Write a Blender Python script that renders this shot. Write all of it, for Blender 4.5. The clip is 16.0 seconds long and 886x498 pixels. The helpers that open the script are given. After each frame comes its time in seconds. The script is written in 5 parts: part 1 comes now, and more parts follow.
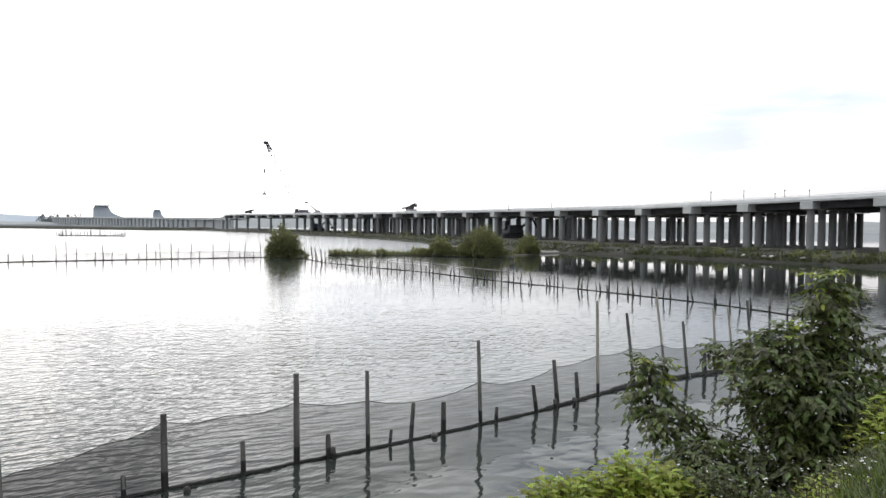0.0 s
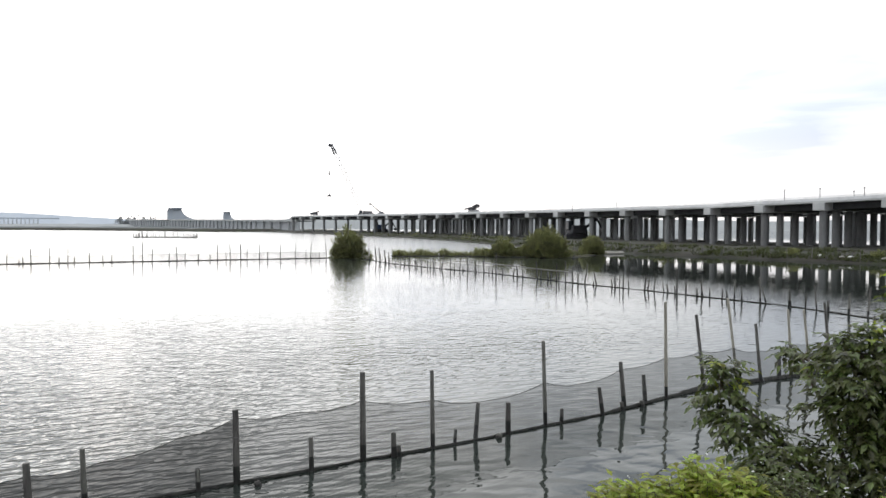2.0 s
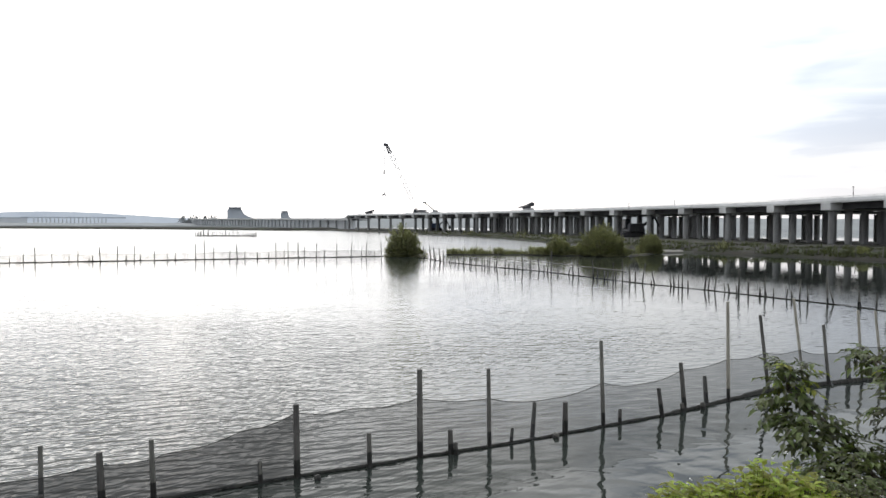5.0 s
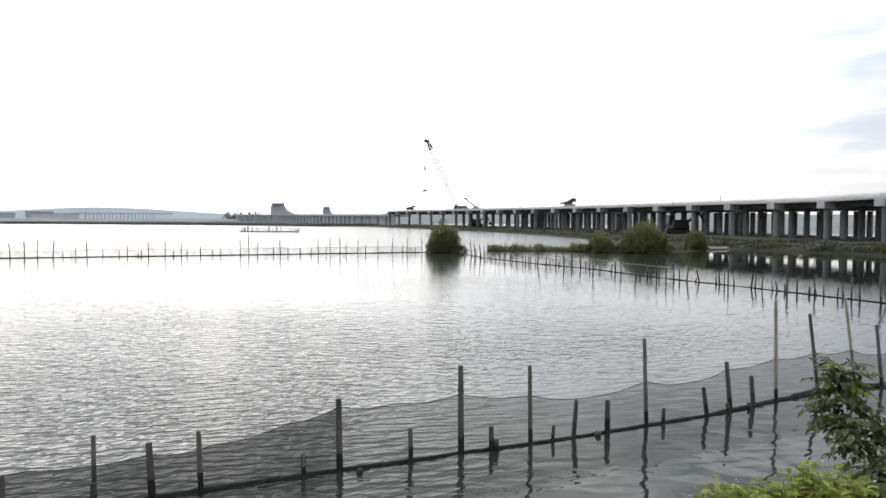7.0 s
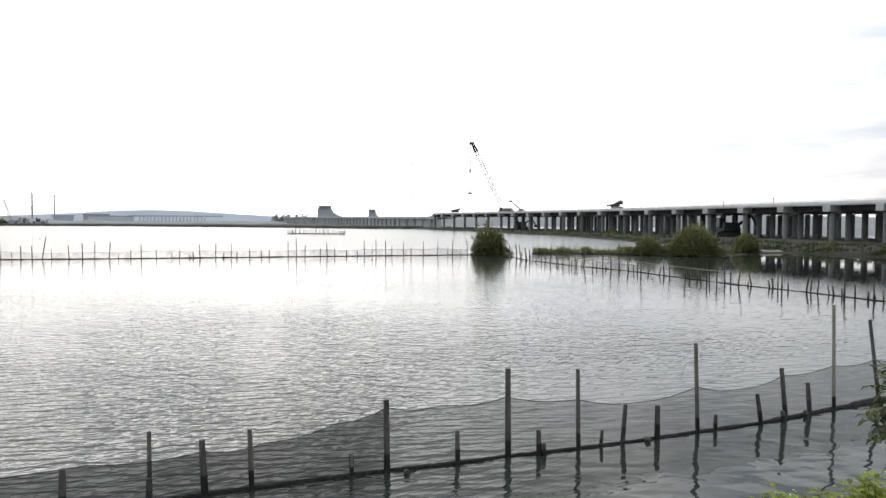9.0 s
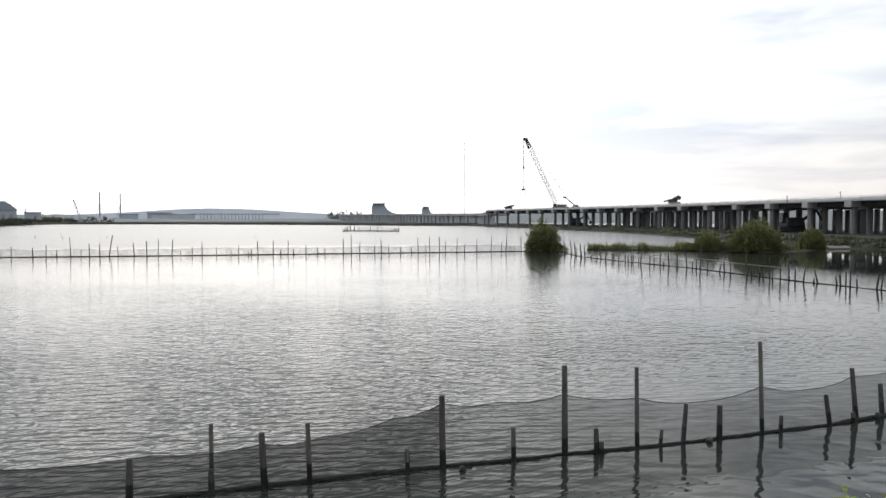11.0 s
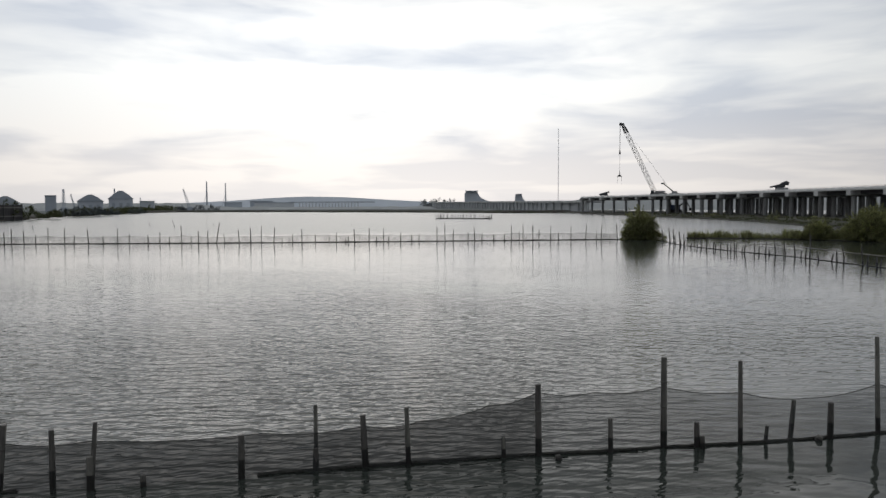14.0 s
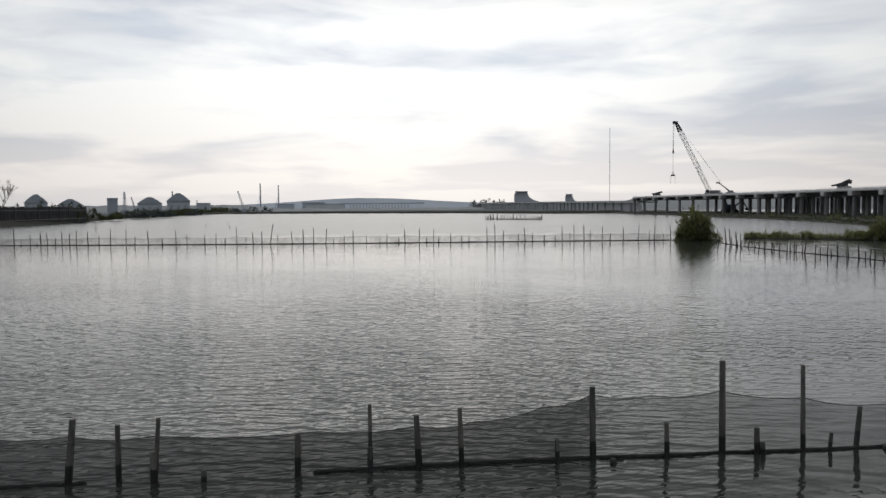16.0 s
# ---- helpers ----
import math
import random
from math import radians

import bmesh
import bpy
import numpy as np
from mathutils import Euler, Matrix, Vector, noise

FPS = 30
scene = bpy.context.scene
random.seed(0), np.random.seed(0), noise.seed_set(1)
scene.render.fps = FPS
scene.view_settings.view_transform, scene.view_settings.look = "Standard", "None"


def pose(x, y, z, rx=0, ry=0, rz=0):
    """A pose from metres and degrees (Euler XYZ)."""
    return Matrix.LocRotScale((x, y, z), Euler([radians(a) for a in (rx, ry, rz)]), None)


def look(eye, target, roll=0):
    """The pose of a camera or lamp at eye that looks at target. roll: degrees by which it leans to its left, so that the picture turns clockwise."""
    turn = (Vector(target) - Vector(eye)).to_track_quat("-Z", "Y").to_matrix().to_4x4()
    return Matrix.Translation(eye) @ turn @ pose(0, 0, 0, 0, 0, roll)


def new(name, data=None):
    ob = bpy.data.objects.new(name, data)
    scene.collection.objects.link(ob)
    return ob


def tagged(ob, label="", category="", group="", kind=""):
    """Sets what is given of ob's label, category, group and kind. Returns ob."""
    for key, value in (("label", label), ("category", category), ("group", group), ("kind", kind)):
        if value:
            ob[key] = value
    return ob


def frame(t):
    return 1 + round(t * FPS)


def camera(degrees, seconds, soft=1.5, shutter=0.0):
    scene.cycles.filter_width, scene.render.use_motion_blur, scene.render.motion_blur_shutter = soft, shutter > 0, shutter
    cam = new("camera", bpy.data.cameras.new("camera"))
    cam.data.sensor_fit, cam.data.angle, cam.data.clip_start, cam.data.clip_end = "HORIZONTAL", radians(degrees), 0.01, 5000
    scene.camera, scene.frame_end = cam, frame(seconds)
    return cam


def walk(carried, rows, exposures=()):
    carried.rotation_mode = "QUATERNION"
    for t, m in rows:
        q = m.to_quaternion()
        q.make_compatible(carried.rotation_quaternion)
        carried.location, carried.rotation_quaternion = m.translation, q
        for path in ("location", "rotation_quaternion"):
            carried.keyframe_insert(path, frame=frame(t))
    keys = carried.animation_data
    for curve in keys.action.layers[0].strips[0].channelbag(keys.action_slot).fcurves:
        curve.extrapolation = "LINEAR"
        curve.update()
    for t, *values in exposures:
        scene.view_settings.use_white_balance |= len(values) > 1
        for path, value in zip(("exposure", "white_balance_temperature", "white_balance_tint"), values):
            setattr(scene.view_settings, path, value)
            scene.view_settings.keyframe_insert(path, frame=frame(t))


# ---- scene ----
cam = camera(62.81, 16.0)
PATH = [
    (0.0, pose(-0.001, 0.001, 3.501, 88.06, 0, 0.00) @ pose(0, 0, 0, 0, 0, 0.46)),
    (0.5, pose(-0.006, 0.008, 3.493, 88.28, 0, 1.33) @ pose(0, 0, 0, 0, 0, 0.18)),
    (1.0, pose(-0.014, 0.010, 3.498, 88.65, 0, 1.94) @ pose(0, 0, 0, 0, 0, 0.06)),
    (1.5, pose(-0.029, -0.003, 3.499, 88.55, 0, 3.22) @ pose(0, 0, 0, 0, 0, 0.16)),
    (2.0, pose(-0.031, -0.004, 3.492, 88.09, 0, 4.93) @ pose(0, 0, 0, 0, 0, 0.22)),
    (2.5, pose(-0.041, -0.001, 3.486, 87.76, 0, 5.72) @ pose(0, 0, 0, 0, 0, 0.32)),
    (3.0, pose(-0.055, -0.001, 3.493, 87.76, 0, 7.48) @ pose(0, 0, 0, 0, 0, 0.17)),
    (3.5, pose(-0.046, -0.006, 3.493, 87.85, 0, 7.68) @ pose(0, 0, 0, 0, 0, 0.00)),
    (4.0, pose(-0.054, -0.013, 3.490, 87.92, 0, 7.96) @ pose(0, 0, 0, 0, 0, 0.02)),
    (6.5, pose(-0.081, -0.035, 3.487, 87.78, 0, 11.55) @ pose(0, 0, 0, 0, 0, 0.23)),
    (7.0, pose(-0.084, -0.038, 3.493, 87.64, 0, 12.39) @ pose(0, 0, 0, 0, 0, 0.17)),
    (7.5, pose(-0.092, -0.051, 3.502, 87.88, 0, 13.62) @ pose(0, 0, 0, 0, 0, 0.10)),
    (8.0, pose(-0.101, -0.047, 3.501, 88.03, 0, 14.11) @ pose(0, 0, 0, 0, 0, 0.30)),
    (8.5, pose(-0.118, -0.038, 3.488, 87.92, 0, 14.90) @ pose(0, 0, 0, 0, 0, 0.17)),
    (9.0, pose(-0.122, -0.045, 3.487, 87.83, 0, 15.93) @ pose(0, 0, 0, 0, 0, 0.19)),
    (11.5, pose(-0.170, -0.008, 3.469, 87.43, 0, 21.13) @ pose(0, 0, 0, 0, 0, -0.18)),
    (12.0, pose(-0.173, -0.041, 3.471, 87.19, 0, 22.30) @ pose(0, 0, 0, 0, 0, -0.24)),
    (12.5, pose(-0.179, -0.086, 3.475, 86.90, 0, 24.08) @ pose(0, 0, 0, 0, 0, -0.34)),
    (13.0, pose(-0.177, -0.090, 3.493, 86.85, 0, 25.22) @ pose(0, 0, 0, 0, 0, -0.38)),
    (13.5, pose(-0.181, -0.109, 3.510, 86.67, 0, 26.56) @ pose(0, 0, 0, 0, 0, -0.39)),
    (14.0, pose(-0.180, -0.119, 3.501, 86.60, 0, 27.45) @ pose(0, 0, 0, 0, 0, -0.27)),
    (14.5, pose(-0.196, -0.126, 3.503, 86.72, 0, 28.13) @ pose(0, 0, 0, 0, 0, -0.01)),
    (15.0, pose(-0.205, -0.121, 3.495, 86.79, 0, 28.99) @ pose(0, 0, 0, 0, 0, 0.01)),
    (15.5, pose(-0.212, -0.138, 3.495, 86.87, 0, 29.69) @ pose(0, 0, 0, 0, 0, -0.28)),
    (16.0, pose(-0.214, -0.159, 3.506, 86.69, 0, 31.36) @ pose(0, 0, 0, 0, 0, -0.52)),
]
walk(cam, PATH, exposures=[(0.0, 0.69), (4.0, 0.51), (9.0, 0.27), (11.5, -0.15), (13.0, -0.57), (16.0, -0.72)])

# ---- world and sun ----
SUN_AZ, SUN_EL = 33.0, 44.0   # degrees to the left of +y, and above the horizon
sun_dir = Vector((-math.sin(radians(SUN_AZ)) * math.cos(radians(SUN_EL)),
                  math.cos(radians(SUN_AZ)) * math.cos(radians(SUN_EL)), math.sin(radians(SUN_EL))))


def node(nt, kind, **inputs):
    n = nt.nodes.new(kind)
    for k, v in inputs.items():
        n.inputs[k.replace("_", " ")].default_value = v
    return n


def maths(nt, op, a, b=None, c=None, clamp=False):
    n = nt.nodes.new("ShaderNodeMath")
    n.operation, n.use_clamp = op, clamp
    for i, v in enumerate((a, b, c)):
        if v is None:
            continue
        if isinstance(v, (int, float)):
            n.inputs[i].default_value = v
        else:
            nt.links.new(v, n.inputs[i])
    return n.outputs[0]


def mixed(nt, fac, a, b, mode="MIX"):
    n = nt.nodes.new("ShaderNodeMix")
    n.data_type, n.blend_type = "RGBA", mode
    for i, v in ((0, fac), (6, a), (7, b)):
        if isinstance(v, (int, float)):
            n.inputs[i].default_value = v
        elif isinstance(v, tuple):
            n.inputs[i].default_value = (*v, 1)
        else:
            nt.links.new(v, n.inputs[i])
    return n.outputs[2]


def ramped(nt, fac, *stops):
    n = nt.nodes.new("ShaderNodeValToRGB")
    while len(n.color_ramp.elements) < len(stops):
        n.color_ramp.elements.new(0.5)
    for e, (p, c) in zip(n.color_ramp.elements, stops):
        e.position, e.color = p, (c, c, c, 1) if isinstance(c, (int, float)) else (*c, 1)
    nt.links.new(fac, n.inputs[0])
    return n.outputs[0]


def noised(nt, vec, scale, detail=4.0, rough=0.55, distort=0.0):
    n = node(nt, "ShaderNodeTexNoise", Scale=scale, Detail=detail, Roughness=rough, Distortion=distort)
    if vec is not None:
        nt.links.new(vec, n.inputs["Vector"])
    return n.outputs["Fac"]


def waved(nt, vec, scale, angle, distort=4.0, spread=2.0):
    """Short wind waves whose crests lie across one direction and break up along their length."""
    n = node(nt, "ShaderNodeTexWave", Scale=scale, Distortion=distort, Detail=1.0, Detail_Scale=spread)
    n.wave_type, n.bands_direction, n.wave_profile = "BANDS", "Y", "SIN"
    nt.links.new(scaled(nt, vec, (1, 1, 1), (0, 0, radians(angle))), n.inputs["Vector"])
    return n.outputs["Fac"]


def scaled(nt, vec, s, rot=(0, 0, 0)):
    n = nt.nodes.new("ShaderNodeMapping")
    n.inputs["Scale"].default_value = s
    n.inputs["Rotation"].default_value = rot
    nt.links.new(vec, n.inputs["Vector"])
    return n.outputs[0]


world = bpy.data.worlds.new("sky")
scene.world = world
world.use_nodes = True
wt = world.node_tree
wt.nodes.clear()
sky = wt.nodes.new("ShaderNodeTexSky")
sky.sky_type, sky.sun_disc = "NISHITA", False
sky.sun_elevation, sky.sun_rotation = radians(SUN_EL), radians(-SUN_AZ)
sky.air_density, sky.dust_density = 1.0, 3.0
coord = wt.nodes.new("ShaderNodeTexCoord")
sep = wt.nodes.new("ShaderNodeSeparateXYZ")
wt.links.new(coord.outputs["Generated"], sep.inputs[0])
up = maths(wt, "MAXIMUM", sep.outputs[2], 0.0)
comb = wt.nodes.new("ShaderNodeCombineXYZ")
wt.links.new(sep.outputs[0], comb.inputs[0])
wt.links.new(sep.outputs[1], comb.inputs[1])
wt.links.new(maths(wt, "MULTIPLY", maths(wt, "POWER", up, 0.75), 4.2), comb.inputs[2])
turned = comb.outputs[0]
big = noised(wt, turned, 2.1, 4.5, 0.52, 0.45)
fine = noised(wt, turned, 6.0, 5.0, 0.5, 0.5)
cloud = maths(wt, "ADD", maths(wt, "MULTIPLY", big, 0.66), maths(wt, "MULTIPLY", fine, 0.34))
shade = ramped(wt, cloud, (0.455, 1.0), (0.61, 0.0))
shade = maths(wt, "MAXIMUM", shade, ramped(wt, up, (0.03, 0.65), (0.11, 0.0)))          # 1 white veil, 0 thick grey cloud
level = wt.nodes.new("ShaderNodeVectorMath")
level.operation = "MULTIPLY"
wt.links.new(coord.outputs["Generated"], level.inputs[0])
level.inputs[1].default_value = (1, 1, 0)
unit = wt.nodes.new("ShaderNodeVectorMath")
unit.operation = "NORMALIZE"
wt.links.new(level.outputs[0], unit.inputs[0])
dotn = wt.nodes.new("ShaderNodeVectorMath")
dotn.operation = "DOT_PRODUCT"
wt.links.new(unit.outputs[0], dotn.inputs[0])
dotn.inputs[1].default_value = Vector((sun_dir.x, sun_dir.y, 0)).normalized()
near_sun = maths(wt, "POWER", maths(wt, "MULTIPLY_ADD", dotn.outputs["Value"], 0.5, 0.5), 7.0)
veil = mixed(wt, shade, (10.3, 11.0, 12.2), (16.2, 16.3, 16.15))
glow = mixed(wt, near_sun, (0.41, 0.425, 0.445), (1.20, 1.20, 1.19))
lit = mixed(wt, 1.0, veil, glow, "MULTIPLY")
warm = ramped(wt, up, (0.0, (0.89, 0.845, 0.83)), (0.06, (0.95, 0.90, 0.88)), (0.16, (1.0, 1.0, 1.0)))
lit = mixed(wt, 1.0, lit, warm, "MULTIPLY")
# an evening sky: the glow lies low, the cloud overhead is evenly duller
overhead = ramped(wt, up, (0.24, 0.0), (0.37, 1.0))
lit = mixed(wt, overhead, lit, mixed(wt, 1.0, veil, (0.485, 0.50, 0.515), "MULTIPLY"))
total = mixed(wt, 0.88, sky.outputs[0], lit)
bg = wt.nodes.new("ShaderNodeBackground")
bg.inputs["Strength"].default_value = 0.1
wt.links.new(total, bg.inputs["Color"])
wout = wt.nodes.new("ShaderNodeOutputWorld")
wt.links.new(bg.outputs[0], wout.inputs[0])

sun = new("sun", bpy.data.lights.new("sun", "SUN"))
sun.data.energy, sun.data.angle, sun.data.color = 0.4, radians(80), (1.0, 0.95, 0.88)
sun.matrix_world = look(sun_dir * 50, (0, 0, 0))


# ---- materials ----
def material(name, dark, light, rough=0.7, scale=6.0, fine=40.0, bump=0.2, stretch=(1, 1, 1), metal=0.0, vary=0.0,
             dirt=None, dirt_amount=0.5, space="Object", sheen=0.0, island=False, depth=0.01):
    m = bpy.data.materials.new(name)
    m.use_nodes = True
    nt = m.node_tree
    p = nt.nodes["Principled BSDF"]
    c = nt.nodes.new("ShaderNodeTexCoord")
    if space == "World":
        g = nt.nodes.new("ShaderNodeNewGeometry")
        vec = scaled(nt, g.outputs["Position"], stretch)
    else:
        vec = scaled(nt, c.outputs[space], stretch)
    a, b = noised(nt, vec, scale, 5.0, 0.6), noised(nt, vec, fine, 4.0, 0.6)
    f = maths(nt, "ADD", maths(nt, "MULTIPLY", a, 0.65), maths(nt, "MULTIPLY", b, 0.35))
    col = mixed(nt, ramped(nt, f, (0.34, 0.0), (0.66, 1.0)), dark, light)
    if dirt:
        patch = ramped(nt, noised(nt, vec, scale * 0.35, 6.0, 0.65, 0.5), (0.48, 0.0), (0.66, dirt_amount))
        col = mixed(nt, patch, col, dirt)
    if vary:
        if island:
            g2 = nt.nodes.new("ShaderNodeNewGeometry")
            r = g2.outputs["Random Per Island"]
        else:
            r = nt.nodes.new("ShaderNodeObjectInfo").outputs["Random"]
        hsv = nt.nodes.new("ShaderNodeHueSaturation")
        nt.links.new(maths(nt, "ADD", maths(nt, "MULTIPLY", r, vary * 2), 1 - vary), hsv.inputs["Value"])
        nt.links.new(maths(nt, "ADD", maths(nt, "MULTIPLY", r, 0.06), 0.47), hsv.inputs["Hue"])
        nt.links.new(col, hsv.inputs["Color"])
        col = hsv.outputs[0]
    nt.links.new(col, p.inputs["Base Color"])
    rr = maths(nt, "ADD", maths(nt, "MULTIPLY", b, 0.2), rough - 0.1, clamp=True)
    nt.links.new(rr, p.inputs["Roughness"])
    p.inputs["Metallic"].default_value = metal
    if bump:
        bn = node(nt, "ShaderNodeBump", Strength=bump, Distance=depth)
        nt.links.new(f, bn.inputs["Height"])
        nt.links.new(bn.outputs[0], p.inputs["Normal"])
    return m


def leafy(name, dark, light, vary=0.35, through_light=0.35, rough=0.55):
    """Foliage: a thin leaf with a lit and a translucent side."""
    m = material(name, dark, light, rough, 9.0, 45.0, 0.0, vary=vary, island=True, space="World")
    nt = m.node_tree
    p = nt.nodes["Principled BSDF"]
    col = p.inputs["Base Color"].links[0].from_socket
    tr = nt.nodes.new("ShaderNodeBsdfTranslucent")
    nt.links.new(mixed(nt, 1.0, col, (1.1, 1.25, 0.6), "MULTIPLY"), tr.inputs["Color"])
    mx = nt.nodes.new("ShaderNodeMixShader")
    mx.inputs[0].default_value = through_light
    nt.links.new(p.outputs[0], mx.inputs[1])
    nt.links.new(tr.outputs[0], mx.inputs[2])
    nt.links.new(mx.outputs[0], nt.nodes["Material Output"].inputs["Surface"])
    return m


CONCRETE = material("pale concrete", (0.46, 0.46, 0.455), (0.60, 0.60, 0.585), 0.85, 0.5, 6.0, 0.25, dirt=(0.24, 0.24, 0.23), dirt_amount=0.45, space="World")
# pile grey is lowered to hold the shade of the wide deck
COLUMN = material("shade-darkened grey pile concrete", (0.17, 0.17, 0.17), (0.28, 0.28, 0.275), 0.85, 0.6, 5.0, 0.3, stretch=(1, 1, 0.35), vary=0.16, dirt=(0.17, 0.165, 0.16), dirt_amount=0.5, space="World")
# near-black girders: the shade under the deck is put into their colour
GIRDER = material("girder concrete with painted deck shade", (0.055, 0.055, 0.057), (0.10, 0.10, 0.102), 0.9, 0.5, 6.0, 0.2, space="World")
PARAPET = material("whitewashed parapet", (0.62, 0.62, 0.61), (0.80, 0.80, 0.79), 0.8, 0.6, 8.0, 0.15, dirt=(0.42, 0.42, 0.41), dirt_amount=0.4, space="World")
BAMBOO = material("grey weathered bamboo", (0.07, 0.066, 0.059), (0.185, 0.174, 0.157), 0.75, 9.0, 60.0, 0.4, stretch=(1, 1, 0.25), vary=0.3, dirt=(0.05, 0.048, 0.045), dirt_amount=0.7)
WET = material("wet dark bamboo", (0.012, 0.012, 0.011), (0.035, 0.033, 0.03), 0.45, 12.0, 60.0, 0.3, vary=0.2)
ROPE = material("algae covered rope", (0.012, 0.012, 0.011), (0.05, 0.047, 0.04), 0.8, 10.0, 70.0, 0.8)
SOIL = material("dark bank soil", (0.018, 0.017, 0.014), (0.048, 0.043, 0.032), 0.95, 0.5, 6.0, 0.5, dirt=(0.03, 0.04, 0.015), dirt_amount=0.9, space="World")
# far materials, down to PALE: distance haze is put into their base colours
FARLAND = material("haze-tinted far land", (0.085, 0.10, 0.105), (0.14, 0.155, 0.16), 0.95, 0.02, 0.3, 0.2, dirt=(0.08, 0.10, 0.08), space="World")
HAZE = material("haze-tinted grey-green far woods", (0.26, 0.275, 0.28), (0.35, 0.365, 0.365), 0.95, 0.03, 0.3, 0.2, space="World")
SCREEN = material("grey streaked haze-tinted far concrete", (0.42, 0.43, 0.44), (0.55, 0.56, 0.57), 0.9, 0.3, 3.0, 0.2, stretch=(1, 1, 0.15), vary=0.08, space="World")
HILL = material("far hills in painted haze blue-grey", (0.44, 0.48, 0.54), (0.52, 0.56, 0.61), 0.95, 0.01, 0.12, 0.2, space="World")
SHED = material("haze-tinted blue-grey far cladding", (0.45, 0.48, 0.53), (0.53, 0.56, 0.60), 0.8, 0.1, 1.0, 0.2, space="World")
ROOF = material("dark haze-tinted far roofing", (0.31, 0.34, 0.39), (0.38, 0.41, 0.45), 0.8, 0.1, 1.0, 0.2, space="World")
PALE = material("pale haze-tinted far concrete", (0.55, 0.57, 0.60), (0.68, 0.70, 0.72), 0.8, 0.1, 1.0, 0.2, space="World")
STEEL = material("painted crane steel", (0.16, 0.16, 0.17), (0.28, 0.28, 0.29), 0.6, 2.0, 20.0, 0.2, dirt=(0.12, 0.08, 0.06), dirt_amount=0.5)
BOOM = material("pale crane lattice", (0.38, 0.37, 0.36), (0.50, 0.49, 0.47), 0.6, 2.0, 20.0, 0.2)
SLAT = material("tarred dark boards", (0.010, 0.010, 0.012), (0.03, 0.03, 0.033), 0.9, 0.6, 8.0, 0.3, vary=0.3)
MACHINE = material("dark machine steel", (0.03, 0.03, 0.035), (0.07, 0.07, 0.075), 0.6, 2.0, 20.0, 0.2)
GLASS = material("dark cab glass", (0.02, 0.025, 0.03), (0.04, 0.045, 0.05), 0.15, 2.0, 20.0, 0.0)
BARK = material("brown bark", (0.06, 0.045, 0.03), (0.14, 0.11, 0.08), 0.9, 12.0, 60.0, 0.7, stretch=(1, 1, 0.3))
LEAF = leafy("mid green broad leaves", (0.024, 0.034, 0.011), (0.175, 0.20, 0.065), 0.7, 0.35, 0.36)
LEAF_YOUNG = leafy("fresh yellow-green leaves", (0.19, 0.23, 0.035), (0.48, 0.50, 0.11), 0.5, 0.45)
SHRUB = leafy("dull olive shrub leaves", (0.135, 0.135, 0.088), (0.285, 0.265, 0.165), 0.5, 0.45)
REED = leafy("grey-green bank grass", (0.035, 0.045, 0.018), (0.10, 0.10, 0.05), 0.4)
PETAL = material("small white flowers", (0.7, 0.7, 0.68), (0.85, 0.85, 0.82), 0.6, 20.0, 90.0, 0.0)
SAND = material("pale sandy spit", (0.20, 0.19, 0.17), (0.32, 0.30, 0.27), 0.95, 1.0, 12.0, 0.4, space="World")


def net_material(name, thin, dense, tone=0.10):
    """Fine fishing net: mostly open, with thin grey threads."""
    m = bpy.data.materials.new(name)
    m.use_nodes = True
    nt = m.node_tree
    p = nt.nodes["Principled BSDF"]
    g = nt.nodes.new("ShaderNodeNewGeometry")
    n = noised(nt, g.outputs["Position"], 1.4, 5.0, 0.6)
    nt.links.new(mixed(nt, n, (tone * 0.8, tone * 0.8, tone * 0.8), (tone * 1.4, tone * 1.4, tone * 1.37)), p.inputs["Base Color"])
    p.inputs["Roughness"].default_value = 0.8
    tr = nt.nodes.new("ShaderNodeBsdfTransparent")
    mx = nt.nodes.new("ShaderNodeMixShader")
    nt.links.new(ramped(nt, n, (0.3, thin), (0.7, dense)), mx.inputs[0])
    nt.links.new(tr.outputs[0], mx.inputs[1])
    nt.links.new(p.outputs[0], mx.inputs[2])
    nt.links.new(mx.outputs[0], nt.nodes["Material Output"].inputs["Surface"])
    return m


PALE_CANE = material("pale sun-bleached bamboo", (0.27, 0.25, 0.205), (0.43, 0.40, 0.335), 0.7, 9.0, 60.0, 0.4, stretch=(1, 1, 0.25), dirt=(0.12, 0.11, 0.09), dirt_amount=0.5)
NET = net_material("fine grey fishing net", 0.36, 0.50)
# closer and darker than NET, for the left stretch of the near fence
DENSE_NET = net_material("dense dark grey fishing net", 0.62, 0.80, 0.045)
OLD_NET = net_material("loose worn fishing net", 0.16, 0.40, 0.07)


